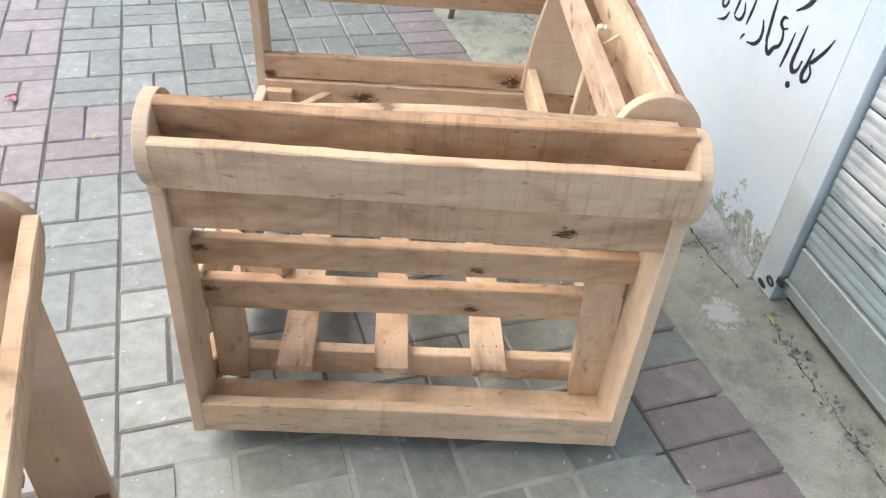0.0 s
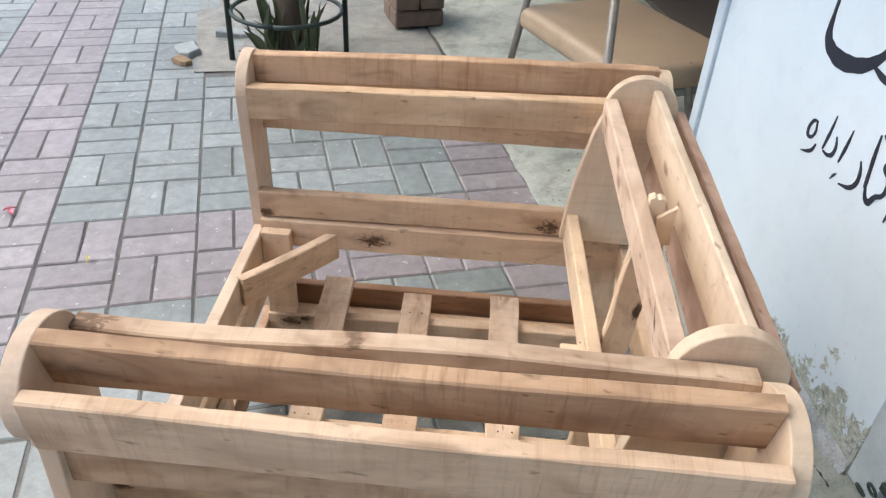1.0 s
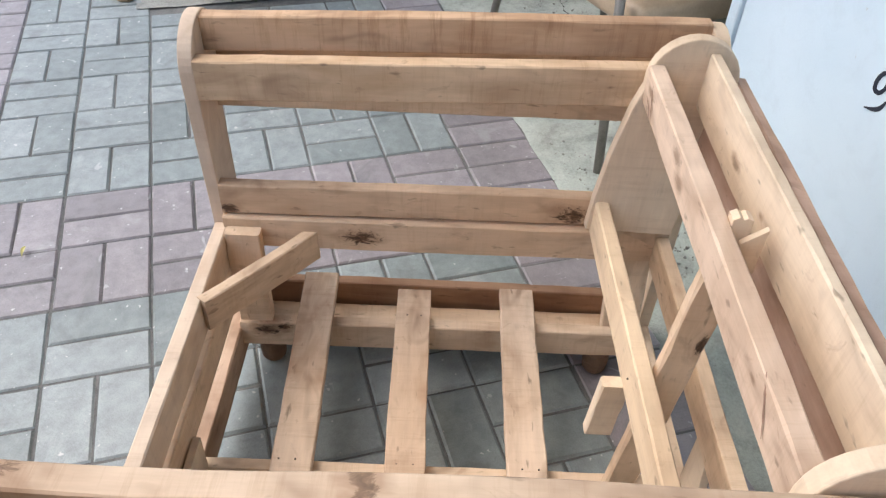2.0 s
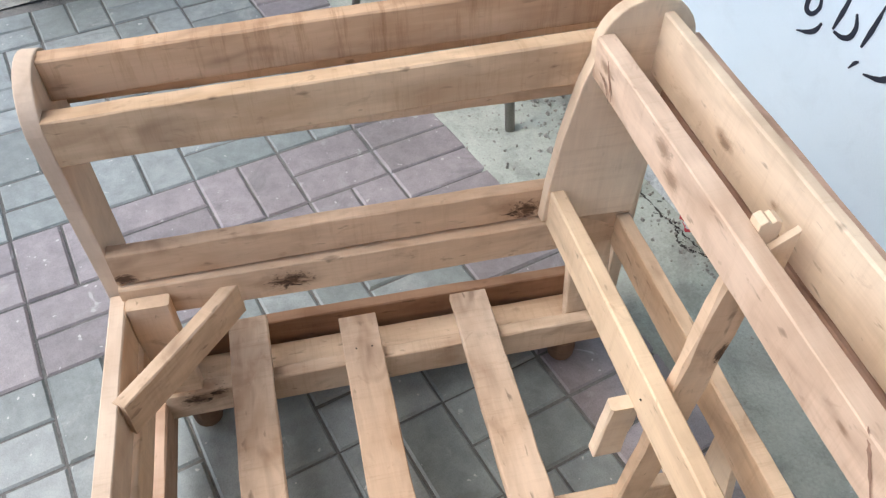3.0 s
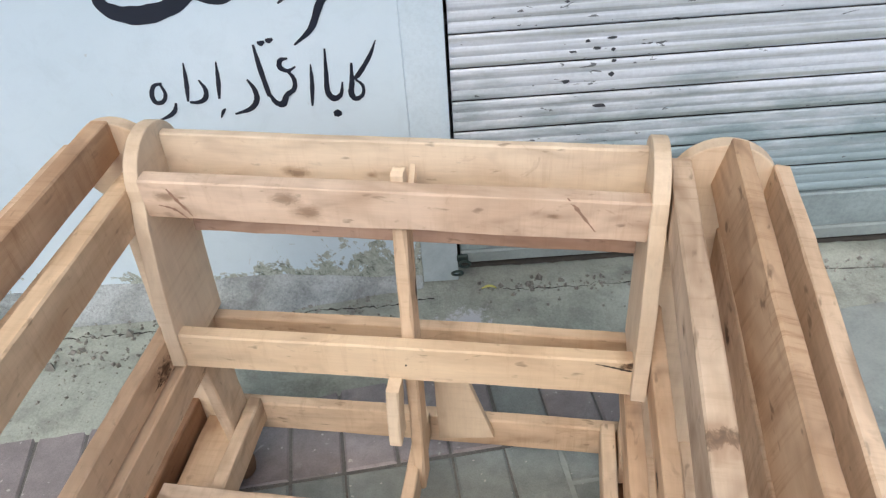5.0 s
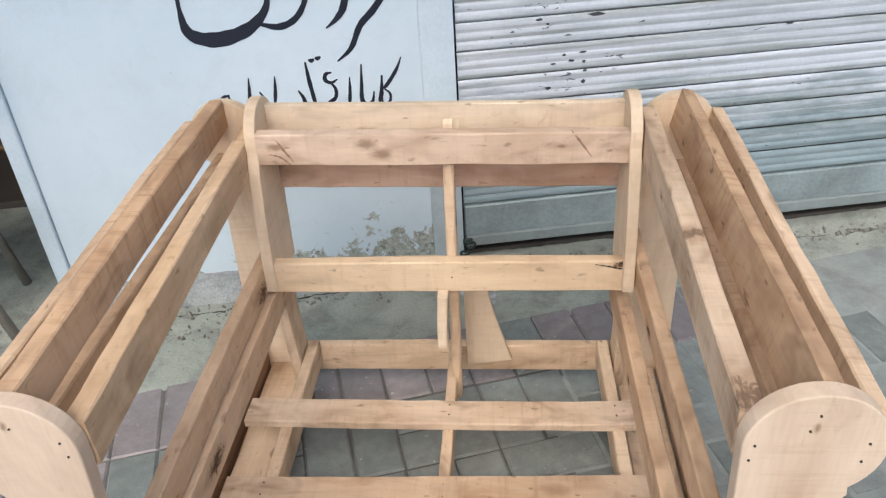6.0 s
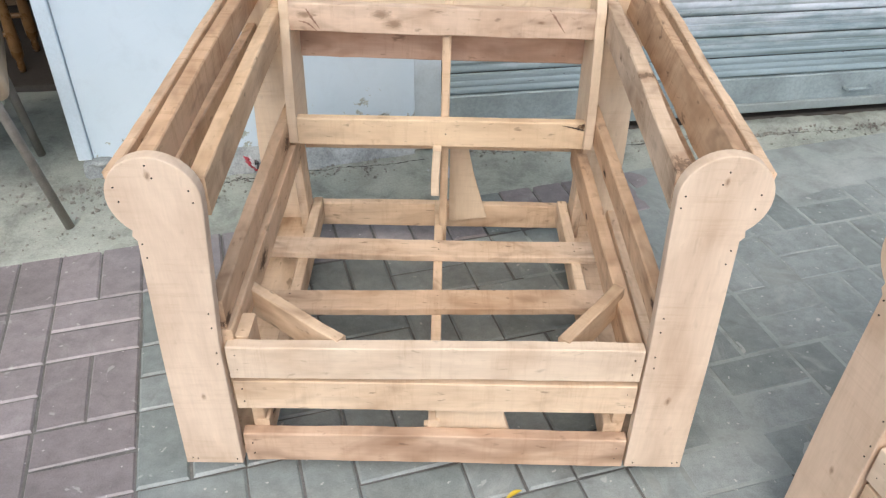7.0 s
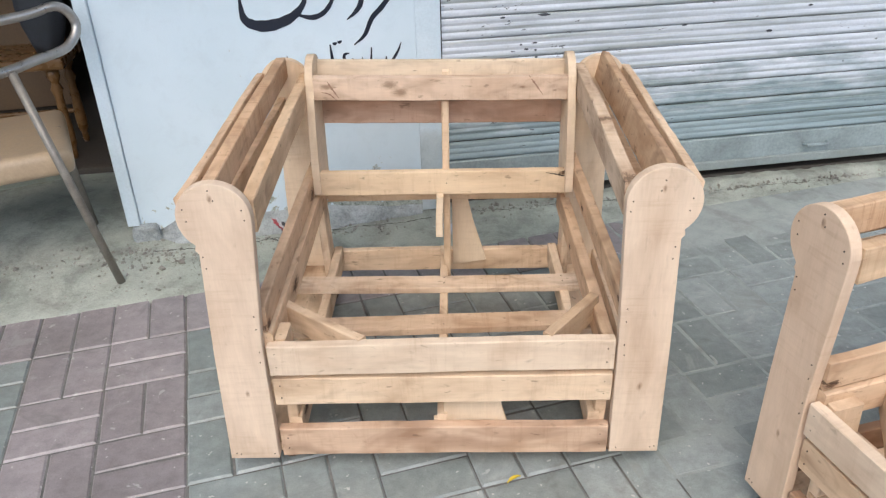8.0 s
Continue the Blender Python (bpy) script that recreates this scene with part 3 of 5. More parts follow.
# roller shutter, each slat a rolled strip
shutter = thing("roller_shutter", WALL @ pose(0, 0.03, 0.055), "closed corrugated steel roller shutter in chipped grey-white paint", "shutter", kind="")
SLAT = 0.0705


def slat_bm(x0, x1):
    bm = bmesh.new()
    prof = []
    for k in range(25):
        f = k / 24
        z = f * SLAT
        y = 0.003 if f < 0.05 else -0.0045 - 0.0035 * abs(math.sin(3 * math.pi * (f - 0.05) / 0.95)) ** 0.6
        prof.append((y, z))
    back = [(y + 0.0025, z) for y, z in reversed(prof)]
    rows = [[bm.verts.new((x, y, z)) for y, z in prof + back] for x in (x0, x1)]
    n = len(rows[0])
    for k in range(n):
        bm.faces.new((rows[0][k], rows[0][(k + 1) % n], rows[1][(k + 1) % n], rows[1][k]))
    bm.faces.new(rows[0][::-1])
    bm.faces.new(rows[1])
    bmesh.ops.recalc_face_normals(bm, faces=bm.faces[:])
    return bm


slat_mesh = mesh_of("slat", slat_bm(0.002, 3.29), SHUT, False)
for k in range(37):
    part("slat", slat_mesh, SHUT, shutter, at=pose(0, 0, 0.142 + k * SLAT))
bar = part("bottom_bar", box_bm(3.288, 0.026, 0.094, 0.004, (1.646, 0, 0.095)), BAR, shutter, "grey steel bottom bar of the shutter")
part("lip", box_bm(3.288, 0.034, 0.034, 0.004, (1.646, -0.004, 0.034)), LIP, bar, "dusty lower edge of the bottom bar")
part("handle", tube_bm([(1.38, -0.016, 0.088), (1.385, -0.034, 0.088), (1.47, -0.034, 0.088), (1.475, -0.016, 0.088)], 0.006), BAR, shutter, "small grey pull handle")
def ring_points(cx, cy, cz, r, tilt, n=14):
    return [(cx + r * math.cos(a), cy - r * math.sin(a) * math.cos(tilt), cz + r * math.sin(a) * math.sin(tilt)) for a in [k * 2 * math.pi / n for k in range(n + 1)]]


def chip_bm(w, h, seed):
    rng = random.Random(seed)
    return plate_bm([(w / 2 * math.cos(a) * rng.uniform(0.6, 1.1), h / 2 * math.sin(a) * rng.uniform(0.5, 1.2)) for a in [k * 2 * math.pi / 9 for k in range(9)]], 0.0012, 0.0002)


CHIPPED = plain("bare_dark_steel", (0.07, 0.075, 0.085), 0.6, 0.2, 0.5, 60, 0.0)
for k, (s0, z0, w, h) in enumerate(((0.345, 0.686, 0.050, 0.011), (0.205, 0.684, 0.020, 0.008), (0.225, 0.672, 0.012, 0.006), (0.268, 0.592, 0.014, 0.007), (0.315, 0.596, 0.022, 0.008), (0.240, 0.572, 0.020, 0.006),
                                   (0.285, 0.576, 0.018, 0.007), (0.318, 0.572, 0.012, 0.008), (0.229, 0.510, 0.018, 0.013), (0.322, 0.548, 0.014, 0.008), (0.318, 0.520, 0.015, 0.010), (0.30, 0.452, 0.03, 0.010), (0.84, 0.62, 0.02, 0.010), (1.16, 0.58, 0.026, 0.012), (1.30, 0.66, 0.018, 0.008))):
    part("paint_chip", chip_bm(w, h, 40 + k), CHIPPED, shutter, at=pose(s0, -0.0082, z0 - 0.055, 90, 0, 0))
hasp = thing("shutter_hasp", WALL @ pose(0.006, -0.012, 0.0), "dark iron locking rings at the shutter's lower corner", "hasp")
part("plate", box_bm(0.026, 0.010, 0.020, 0.003, (0.0, 0.012, 0.096)), BLACKIRON, hasp)
part("ring", tube_bm(ring_points(0.004, -0.022, 0.106, 0.012, 1.25), 0.003), BLACKIRON, hasp)
part("ring", tube_bm(ring_points(-0.014, -0.026, 0.084, 0.012, 1.05), 0.003), BLACKIRON, hasp)


# ---- painted lettering on the wall, brush strokes in black ----
lettering = thing("wall_lettering", WALL @ pose(0, -0.0015, 0.047), "black brush-painted Urdu lettering on the white wall", "lettering")


def stroke(points, widths):
    """A flat brush stroke through wall points, swelling as the widths say."""
    pts = smooth_path([(s, 0, z) for s, z in points], 7)
    bm = bmesh.new()
    left, right = [], []
    for k, p in enumerate(pts):
        d = (pts[min(k + 1, len(pts) - 1)] - pts[max(k - 1, 0)]).normalized()
        nrm = Vector((-d.z, 0, d.x))
        f = k / (len(pts) - 1) * (len(widths) - 1)
        i = min(int(f), len(widths) - 2)
        w = widths[i] + (widths[i + 1] - widths[i]) * (f - i)
        w *= 1 + 0.06 * math.sin(k * 1.7)
        left.append(bm.verts.new(p + nrm * w / 2))
        right.append(bm.verts.new(p - nrm * w / 2))
    for k in range(len(pts) - 1):
        bm.faces.new((left[k], left[k + 1], right[k + 1], right[k]))
    solid = bmesh.ops.extrude_face_region(bm, geom=bm.faces[:])
    bmesh.ops.translate(bm, vec=(0, 0.0012, 0), verts=[v for v in solid["geom"] if isinstance(v, bmesh.types.BMVert)])
    bmesh.ops.recalc_face_normals(bm, faces=bm.faces[:])
    return bm


def letter(*strokes):
    for pts, widths in strokes:
        part("brush_stroke", stroke(pts, widths), INK, lettering)


THIN = (0.002, 0.007, 0.009, 0.004)
letter(([(-0.134, 0.586), (-0.148, 0.556), (-0.172, 0.522), (-0.184, 0.512)], (0.002, 0.008, 0.010, 0.006)),
       ([(-0.184, 0.545), (-0.188, 0.505), (-0.192, 0.482), (-0.184, 0.470), (-0.170, 0.478), (-0.168, 0.497), (-0.180, 0.510)], (0.004, 0.010, 0.012, 0.010, 0.007, 0.006, 0.004)))
letter(([(-0.230, 0.577), (-0.234, 0.530), (-0.237, 0.490), (-0.227, 0.474), (-0.212, 0.482), (-0.206, 0.507)], (0.003, 0.008, 0.011, 0.013, 0.008, 0.003)),
       ([(-0.232, 0.440), (-0.224, 0.441), (-0.216, 0.440)], (0.008, 0.017, 0.006)))
letter(([(-0.261, 0.548), (-0.264, 0.510), (-0.271, 0.461)], THIN))
letter(([(-0.302, 0.563), (-0.316, 0.560), (-0.319, 0.546), (-0.306, 0.538), (-0.290, 0.545)], (0.003, 0.009, 0.010, 0.007, 0.003)),
       ([(-0.306, 0.538), (-0.297, 0.520), (-0.300, 0.500), (-0.316, 0.488), (-0.327, 0.470), (-0.340, 0.474), (-0.348, 0.490)], (0.005, 0.008, 0.009, 0.010, 0.014, 0.010, 0.006)),
       ([(-0.360, 0.594), (-0.357, 0.550), (-0.350, 0.488)], (0.004, 0.010, 0.009)))
letter(([(-0.352, 0.598), (-0.345, 0.596), (-0.338, 0.599)], (0.004, 0.011, 0.004)), ([(-0.336, 0.602), (-0.330, 0.600), (-0.322, 0.603)], (0.004, 0.011, 0.004)))
letter(([(-0.386, 0.526), (-0.376, 0.505), (-0.376, 0.482), (-0.392, 0.464), (-0.424, 0.455)], (0.003, 0.009, 0.011, 0.010, 0.003)))
letter(([(-0.436, 0.566), (-0.440, 0.530), (-0.447, 0.490)], THIN), ([(-0.440, 0.468), (-0.446, 0.462), (-0.453, 0.449)], (0.003, 0.007, 0.002)))
letter(([(-0.477, 0.532), (-0.469, 0.512), (-0.473, 0.494), (-0.487, 0.486), (-0.505, 0.487)], (0.003, 0.008, 0.010, 0.008, 0.004)))
letter(([(-0.497, 0.568), (-0.501, 0.530), (-0.508, 0.489)], THIN))
letter(([(-0.532, 0.487), (-0.539, 0.471), (-0.552, 0.461), (-0.576, 0.452)], (0.004, 0.009, 0.008, 0.002)))
letter(([(-0.548, 0.530), (-0.564, 0.526), (-0.573, 0.508), (-0.570, 0.492), (-0.556, 0.492), (-0.547, 0.508), (-0.552, 0.530)], (0.004, 0.008, 0.009, 0.009, 0.008, 0.007, 0.004)))
# larger line above it
letter(([(-0.612, 0.815), (-0.617, 0.735), (-0.606, 0.682), (-0.548, 0.664), (-0.472, 0.684), (-0.424, 0.735), (-0.428, 0.810)], (0.006, 0.010, 0.026, 0.036, 0.028, 0.013, 0.008)),
       ([(-0.458, 0.694), (-0.405, 0.681), (-0.362, 0.700), (-0.334, 0.748), (-0.328, 0.810)], (0.006, 0.016, 0.014, 0.011, 0.006)))
letter(([(-0.300, 0.668), (-0.272, 0.690), (-0.252, 0.722), (-0.236, 0.810)], (0.003, 0.013, 0.017, 0.008)))
letter(([(-0.284, 0.588), (-0.248, 0.618), (-0.222, 0.668), (-0.184, 0.706), (-0.140, 0.768), (-0.125, 0.830)], (0.003, 0.012, 0.015, 0.016, 0.012, 0.006)))


# ---- raw armchair frames ----
def scroll_outline(c, r, zc, foot_out, foot_in, notch, n=26):
    """Upright board with a round scroll on its outer side, as (height, outward) points."""
    pts = [(0.027, foot_in), (0.330, foot_in - 0.003), (zc - 0.02, c - r + 0.001)]
    for k in range(n + 1):
        a = radians(176 - (176 + 52) * k / n)
        pts.append((zc + r * math.sin(a), c + r * math.cos(a)))
    pts += [(notch[1] + 0.008, notch[0] + 0.006), notch[::-1], (0.30, 0.5 * (notch[0] + foot_out) + 0.002), (0.027, foot_out)]
    return pts


def panel(name, parent, side, y, outline, mat, label=""):
    """Scroll board standing across Y: its X is world up."""
    m = Matrix(((0, side, 0, 0), (0, 0, 1, y), (1, 0, 0, 0), (0, 0, 0, 1)))
    return part(name, plate_bm(outline, 0.022), mat, parent, label, m)


def nail_bm(r):
    bm = bmesh.new()
    bmesh.ops.create_cone(bm, cap_ends=True, segments=7, radius1=r, radius2=r * 0.8, depth=0.0016)
    return bm


NAIL_MESH = mesh_of("nail", nail_bm(0.0015), NAIL)


def nails(parent, spots, normal):
    """Dark nail heads a hair proud of a board's face."""
    q = Vector(normal).to_track_quat("Z", "Y").to_matrix().to_4x4()
    for p in spots:
        part("nail", NAIL_MESH, NAIL, parent, at=Matrix.Translation(p) @ q)


def scratch(parent, points, face_y, width, mat):
    """A fine dark split in a board's front face, through (x, z) points."""
    bm = bmesh.new()
    pts = smooth_path([(x, face_y, z) for x, z in points], 6)
    prev = None
    for k, p in enumerate(pts):
        d = (pts[min(k + 1, len(pts) - 1)] - pts[max(k - 1, 0)]).normalized()
        w = width * (0.25 + 0.75 * math.sin(math.pi * k / (len(pts) - 1))) * (0.7 + 0.3 * math.sin(k * 2.3)) / 2
        side = Vector((-d.z, 0, d.x)) * w
        pair = [bm.verts.new(p - side), bm.verts.new(p + side)]
        if prev:
            bm.faces.new((prev[0], prev[1], pair[1], pair[0]))
        prev = pair
    return part("split", bm, mat, parent)


SPLIT = plain("brown_gouge", (0.33, 0.20, 0.135), 0.9, 0.0, 0.4, 60, 0.0)


def armchair(label):
    chair = thing("armchair_frame", pose(0, 0, 0.022), label, "armchair frame", "raw armchair frames")
    for side in (-1, 1):
        L = side < 0
        c, zc = 0.4065, 0.616
        rc, rz = (c + 0.012, zc) if L else (c + 0.016, zc - 0.003)  # the arms spread towards the back
        out = scroll_outline(rc, 0.069, rz, 0.463 if L else 0.4575, 0.358 if L else 0.353, (0.450, 0.542) if L else (0.4515, 0.540))
        front = scroll_outline(0.4035, 0.069, 0.608, 0.463, 0.358, (0.4425, 0.535)) if L else scroll_outline(c + 0.001, 0.069, zc + 0.004, 0.4575, 0.353, (0.4455, 0.546))
        panel("front_panel", chair, side, 0.006 if L else 0.011, front, PANEL_WOOD, "pale front arm board with a round scroll top")
        panel("rear_panel", chair, side, 0.792 if L else 0.775, out, PLY, "pale rear arm board with a round scroll top")
        y0, y1 = (0.0175, 0.7805) if L else (0.0225, 0.7635)
        x = lambda v: side * v
        # arm slats, from outside in
        plank("arm_slat", chair, (x(c + 0.0585 if L else c + 0.0605), y0, 0.611 if L else 0.614), (x(rc + 0.0605), y1, rz + (0.004 if L else 0.005)), (x(0.12), 0, 1), 0.066 if L else 0.078, 0.020, ARM_SIDE, wane=0.004)
        plank("arm_slat", chair, (x(c + 0.002 if L else c + 0.005), y0, 0.645 if L else 0.651), (x(rc + 0.006 if L else rc + 0.004), y1, rz + (0.048 if L else 0.044)), (0 if L else 0.22, 0, 1), 0.058 if L else 0.072, 0.026 if L else 0.021, ARM_TOP if L else ARM_TOP_R, wane=0.003 if L else 0.006)
        plank("arm_slat", chair, (x(c - 0.060 if L else c - 0.056), y0, 0.600 if L else 0.623), (x(rc - 0.056), y1, rz + (-0.001 if L else 0.017)), (0, 0, 1), 0.064 if L else 0.073, 0.027, ARM_IN if L else ARM_IN_R, wane=0.002 if L else 0.012)
        zr = 0.545 if L else 0.519
        plank("arm_rail", chair, (x(0.428), y0, zr), (x(0.434), y1, zr), (0, 0, 1), 0.072, 0.020, ARM_OUT if not L else None)
        # seat side rails
        plank("side_rail", chair, (x(0.357 if L else 0.361), y0, 0.3745 if L else 0.3835), (x(0.357 if L else 0.361), y1, 0.3765 if L else 0.3845), (0, 0, 1), 0.058 if L else 0.056, 0.023, RAIL_A if L else RAIL_R)
        plank("side_rail", chair, (x(0.349 if L else 0.337), y0, 0.311 if L else 0.274), (x(0.349 if L else 0.337), y1, 0.311 if L else 0.274), (0, 0, 1), 0.062 if L else 0.066, 0.025, RAIL_B if L else RAIL_R)
        # inner corner posts
        plank("corner_post", chair, (x(0.324 if L else 0.333), 0.054, 0.052), (x(0.324 if L else 0.333), 0.054, 0.322 if L else 0.237), (0, 1, 0), 0.060, 0.023)
        plank("rear_post", chair, (x(0.346), 0.742, 0.052), (x(0.346), 0.722, 0.352), (0, 1, 0), 0.070, 0.022)
        # bottom side rail, coloured darker on the left, and the flat board inside it
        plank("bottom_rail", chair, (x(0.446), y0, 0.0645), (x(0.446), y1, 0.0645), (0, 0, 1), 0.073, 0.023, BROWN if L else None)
        plank("bottom_board", chair, (x(0.388), y0, 0.041), (x(0.388), y1, 0.041), (1, 0, 0), 0.082, 0.021)
        plank("slat_bearer", chair, (x(0.318), 0.024, 0.088), (x(0.318), 0.776, 0.088), (0, 0, 1), 0.060, 0.024, BEARER if L else None)
        # back side board with a rounded top
        bo = [(0.352, 0.632), (0.420, 0.637), (0.500, 0.647), (0.586, 0.664), (0.622, 0.676)]
        for k in range(19):
            a = radians(176 - 214 * k / 18)
            bo.append((0.634 + 0.066 * math.sin(a), 0.742 + 0.066 * math.cos(a)))
        bo += [(0.555, 0.796), (0.464, 0.785), (0.346, 0.778)]
        m = Matrix(((0, 0, 1, x(0.336)), (0, 1, 0, 0), (1, 0, 0, 0.006 if L else -0.002), (0, 0, 0, 1)))
        part("back_side_board", plate_bm(bo, 0.021), PLY, chair, "pale back board with a rounded top", m)
        for fy in (0.068, 0.712):
            bm = tube_bm([(x(0.348), fy, -0.022), (x(0.348), fy, -0.012), (x(0.348), fy, 0.012), (x(0.348), fy, 0.0305)], [0.018, 0.024, 0.026, 0.024], 16)
            part("foot", bm, FOOT, chair, "small round wooden foot", smooth=False)
        # braces across the front corners
        if L:
            plank("corner_brace", chair, (-0.346, 0.170, 0.286), (-0.158, 0.024, 0.290), (0, 0, 1), 0.062, 0.021)
        else:
            plank("corner_brace", chair, (0.330, 0.168, 0.297), (0.214, 0.024, 0.294), (0, 0, 1), 0.060, 0.022, BRACE)
        # nail heads on the front board
        fy0 = -0.0056 if L else -0.0006
        sp = [(x(c + 0.05), fy0, zc + 0.012), (x(c + 0.047), fy0, zc - 0.012), (x(c - 0.002), fy0, zc + 0.048), (x(c - 0.008), fy0, zc + 0.028),
              (x(c - 0.056), fy0, zc + 0.008), (x(c - 0.059), fy0, zc - 0.012), (x(0.436), fy0, 0.53), (x(0.434), fy0, 0.505),
              (x(0.449), fy0, 0.042), (x(0.44), fy0, 0.04), (x(0.367), fy0, 0.04), (x(0.361), fy0, 0.395), (x(0.361), fy0, 0.365), (x(0.362), fy0, 0.31), (x(0.364), fy0, 0.285)]
        nails(chair, sp, (0, -1, 0))
    # front rails
    plank("front_rail", chair, (-0.349, 0.012, 0.2835), (0.346, 0.012, 0.2835), (0, 0, 1), 0.073, 0.023, FRONT_A, wane=0.003)
    plank("front_rail", chair, (-0.349, 0.015, 0.201), (0.346, 0.015, 0.201), (0, 0, 1), 0.068, 0.022)
    plank("front_rail", chair, (-0.350, 0.013, 0.063), (0.347, 0.013, 0.063), (0, 0, 1), 0.074, 0.023, FRONT_C)
    sp = []
    for xx in (-0.335, 0.331):
        sp += [(xx, -0.0004, z) for z in (0.301, 0.268)] + [(xx, 0.0032, z) for z in (0.217, 0.186)] + [(xx, 0.0006, z) for z in (0.078, 0.050)]
    nails(chair, sp, (0, -1, 0))
    # seat slats on their bearers
    for yy, ye, a, b, lift in ((0.165, 0.177, -0.418, 0.386, 0.006), (0.347, 0.354, -0.394, 0.386, -0.002), (0.543, 0.541, -0.401, 0.378, -0.002)):
        plank("seat_slat", chair, (a, yy, 0.1275 + lift), (b, ye, 0.1275), (0, 1, 0), 0.064, 0.0185, SEAT, bow=0.0025)
        nails(chair, [(q, yy + d, 0.1372 + lift / 2) for q in (-0.322, -0.002, 0.316) for d in (-0.012, 0.014)], (0, 0, 1))
    plank("centre_beam", chair, (-0.002, 0.024, 0.088), (-0.006, 0.776, 0.088), (0, 0, 1), 0.060, 0.021)
    # back
    plank("back_rail", chair, (-0.345, 0.652, 0.382), (0.345, 0.662, 0.374), (0, 0, 1), 0.067, 0.023, MID)
    plank("back_slat", chair, (-0.3254, 0.687, 0.634), (0.3254, 0.692, 0.621), (0, -0.05, 1), 0.061, 0.024, TOPF)
    plank("back_slat", chair, (-0.3254, 0.765, 0.643), (0.3254, 0.769, 0.629), (0, 0, 1), 0.088, 0.015, TOPR)
    plank("back_slat", chair, (-0.345, 0.812, 0.606), (0.345, 0.812, 0.594), (0, 0.10, 1), 0.072, 0.018, BROWNISH)
    plank("back_slat", chair, (-0.3254, 0.785, 0.540), (0.3254, 0.787, 0.527), (0, 0.10, 1), 0.064, 0.020, BROWNISH)
    plank("rear_rail", chair, (-0.335, 0.770, 0.306), (0.335, 0.770, 0.305), (0, 0, 1), 0.064, 0.022)
    plank("rear_bottom_rail", chair, (-0.352, 0.788, 0.066), (0.352, 0.788, 0.066), (0, 0, 1), 0.070, 0.023)
    plank("centre_post", chair, (0.004, 0.676, 0.062), (0.0127, 0.7165, 0.632), (0, 1, 0.05), 0.046, 0.019, POST, bev=0.003)
    tip = [(-0.020, -0.012), (-0.020, 0.013), (0.019, 0.011), (0.022, 0.004), (0.0195, 0.000), (0.023, -0.005), (0.019, -0.012)]
    part("stub", plate_bm(tip, 0.017, 0.0012), POST, chair, "splintered top of the post", Matrix(((0, 0, 1, 0.0130), (0, 1, 0, 0.713), (1, 0, 0, 0.645), (0, 0, 0, 1))))
    part("wedge", plate_bm([(-0.050, -0.014), (-0.050, 0.012), (0.014, 0.012), (0.010, 0.007), (-0.006, -0.014)], 0.008, 0.0008), POST, chair, "thin wooden wedge beside the post's top", Matrix(((0, 0, 1, 0.0268), (0, 1, 0, 0.728), (1, 0, 0, 0.645), (0, 0, 0, 1))))
    plank("post_block", chair, (-0.012, 0.634, 0.232), (-0.010, 0.636, 0.348), (0, 1, 0), 0.040, 0.019, PLY)
    for pts, fy, w, mat in (([(-0.289, 0.655), (-0.278, 0.635), (-0.262, 0.610)], 0.6745, 0.0065, SPLIT), ([(-0.305, 0.626), (-0.285, 0.620), (-0.268, 0.604)], 0.6745, 0.005, SPLIT),
                       ([(0.226, 0.656), (0.238, 0.640), (0.262, 0.606)], 0.6782, 0.006, SPLIT), ([(0.275, 0.401), (0.300, 0.396), (0.322, 0.391), (0.340, 0.392)], 0.6492, 0.005, NAIL)):
        scratch(chair, pts, fy, w, mat)
    nails(chair, [(-0.336, 0.6400, 0.396), (-0.336, 0.6400, 0.366), (0.010, 0.6449, 0.378), (0.338, 0.6498, 0.390), (0.338, 0.6498, 0.358)], (0, -1, 0))
    web = [(0.058, 0.022), (0.072, 0.121), (0.200, 0.084), (0.330, 0.056), (0.330, 0.022)]
    m = Matrix(((0, 1, 0, 0), (0, 0, 1, 0.7695), (1, 0, 0, 0), (0, 0, 0, 1)))
    part("gusset", plate_bm(web, 0.012, 0.001), PLY, chair, "thin plywood gusset beside the centre post", m)
    web2 = [(0.073, -0.022), (0.073, 0.140), (0.130, 0.124), (0.190, 0.118), (0.190, 0.000), (0.105, 0.000), (0.100, -0.022)]
    m = Matrix(((0, 1, 0, 0), (0, 0, 1, 0.036), (1, 0, 0, 0), (0, 0, 0, 1)))
    part("gusset", plate_bm(web2, 0.012, 0.001), PLY, chair, "thin plywood gusset behind the front rails", m)
    return chair


PANEL_WOOD = wood("pale_board", (0.72, 0.575, 0.455), (0.62, 0.485, 0.38), knots=((0.648, 0.404, 0.003), (0.205, 0.402, 0.003)), dark_knots=0.35, stain=0.26, grainy=0.3, marks=0.15, dirty=0.32)
ARM_TOP = wood("sawn_wood_marked", (0.68, 0.475, 0.315), (0.49, 0.32, 0.20), stain=0.5, sawn=0.30, marks=0.5)
ARM_TOP_R = wood("sawn_wood_dirty", (0.64, 0.46, 0.315), (0.46, 0.31, 0.205), stain=0.6, sawn=0.34, marks=0.8, dirty=1.2)
ARM_SIDE = wood("sawn_side_wood", (0.78, 0.60, 0.445), (0.62, 0.45, 0.32), stain=0.4, sawn=0.26, grainy=0.36)
RAIL_R = wood("side_rail_wood_brown", (0.72, 0.52, 0.36), (0.52, 0.355, 0.24), knots=((0.10, -0.014, 0.007), (-0.36, 0.01, 0.008)), stain=0.45)
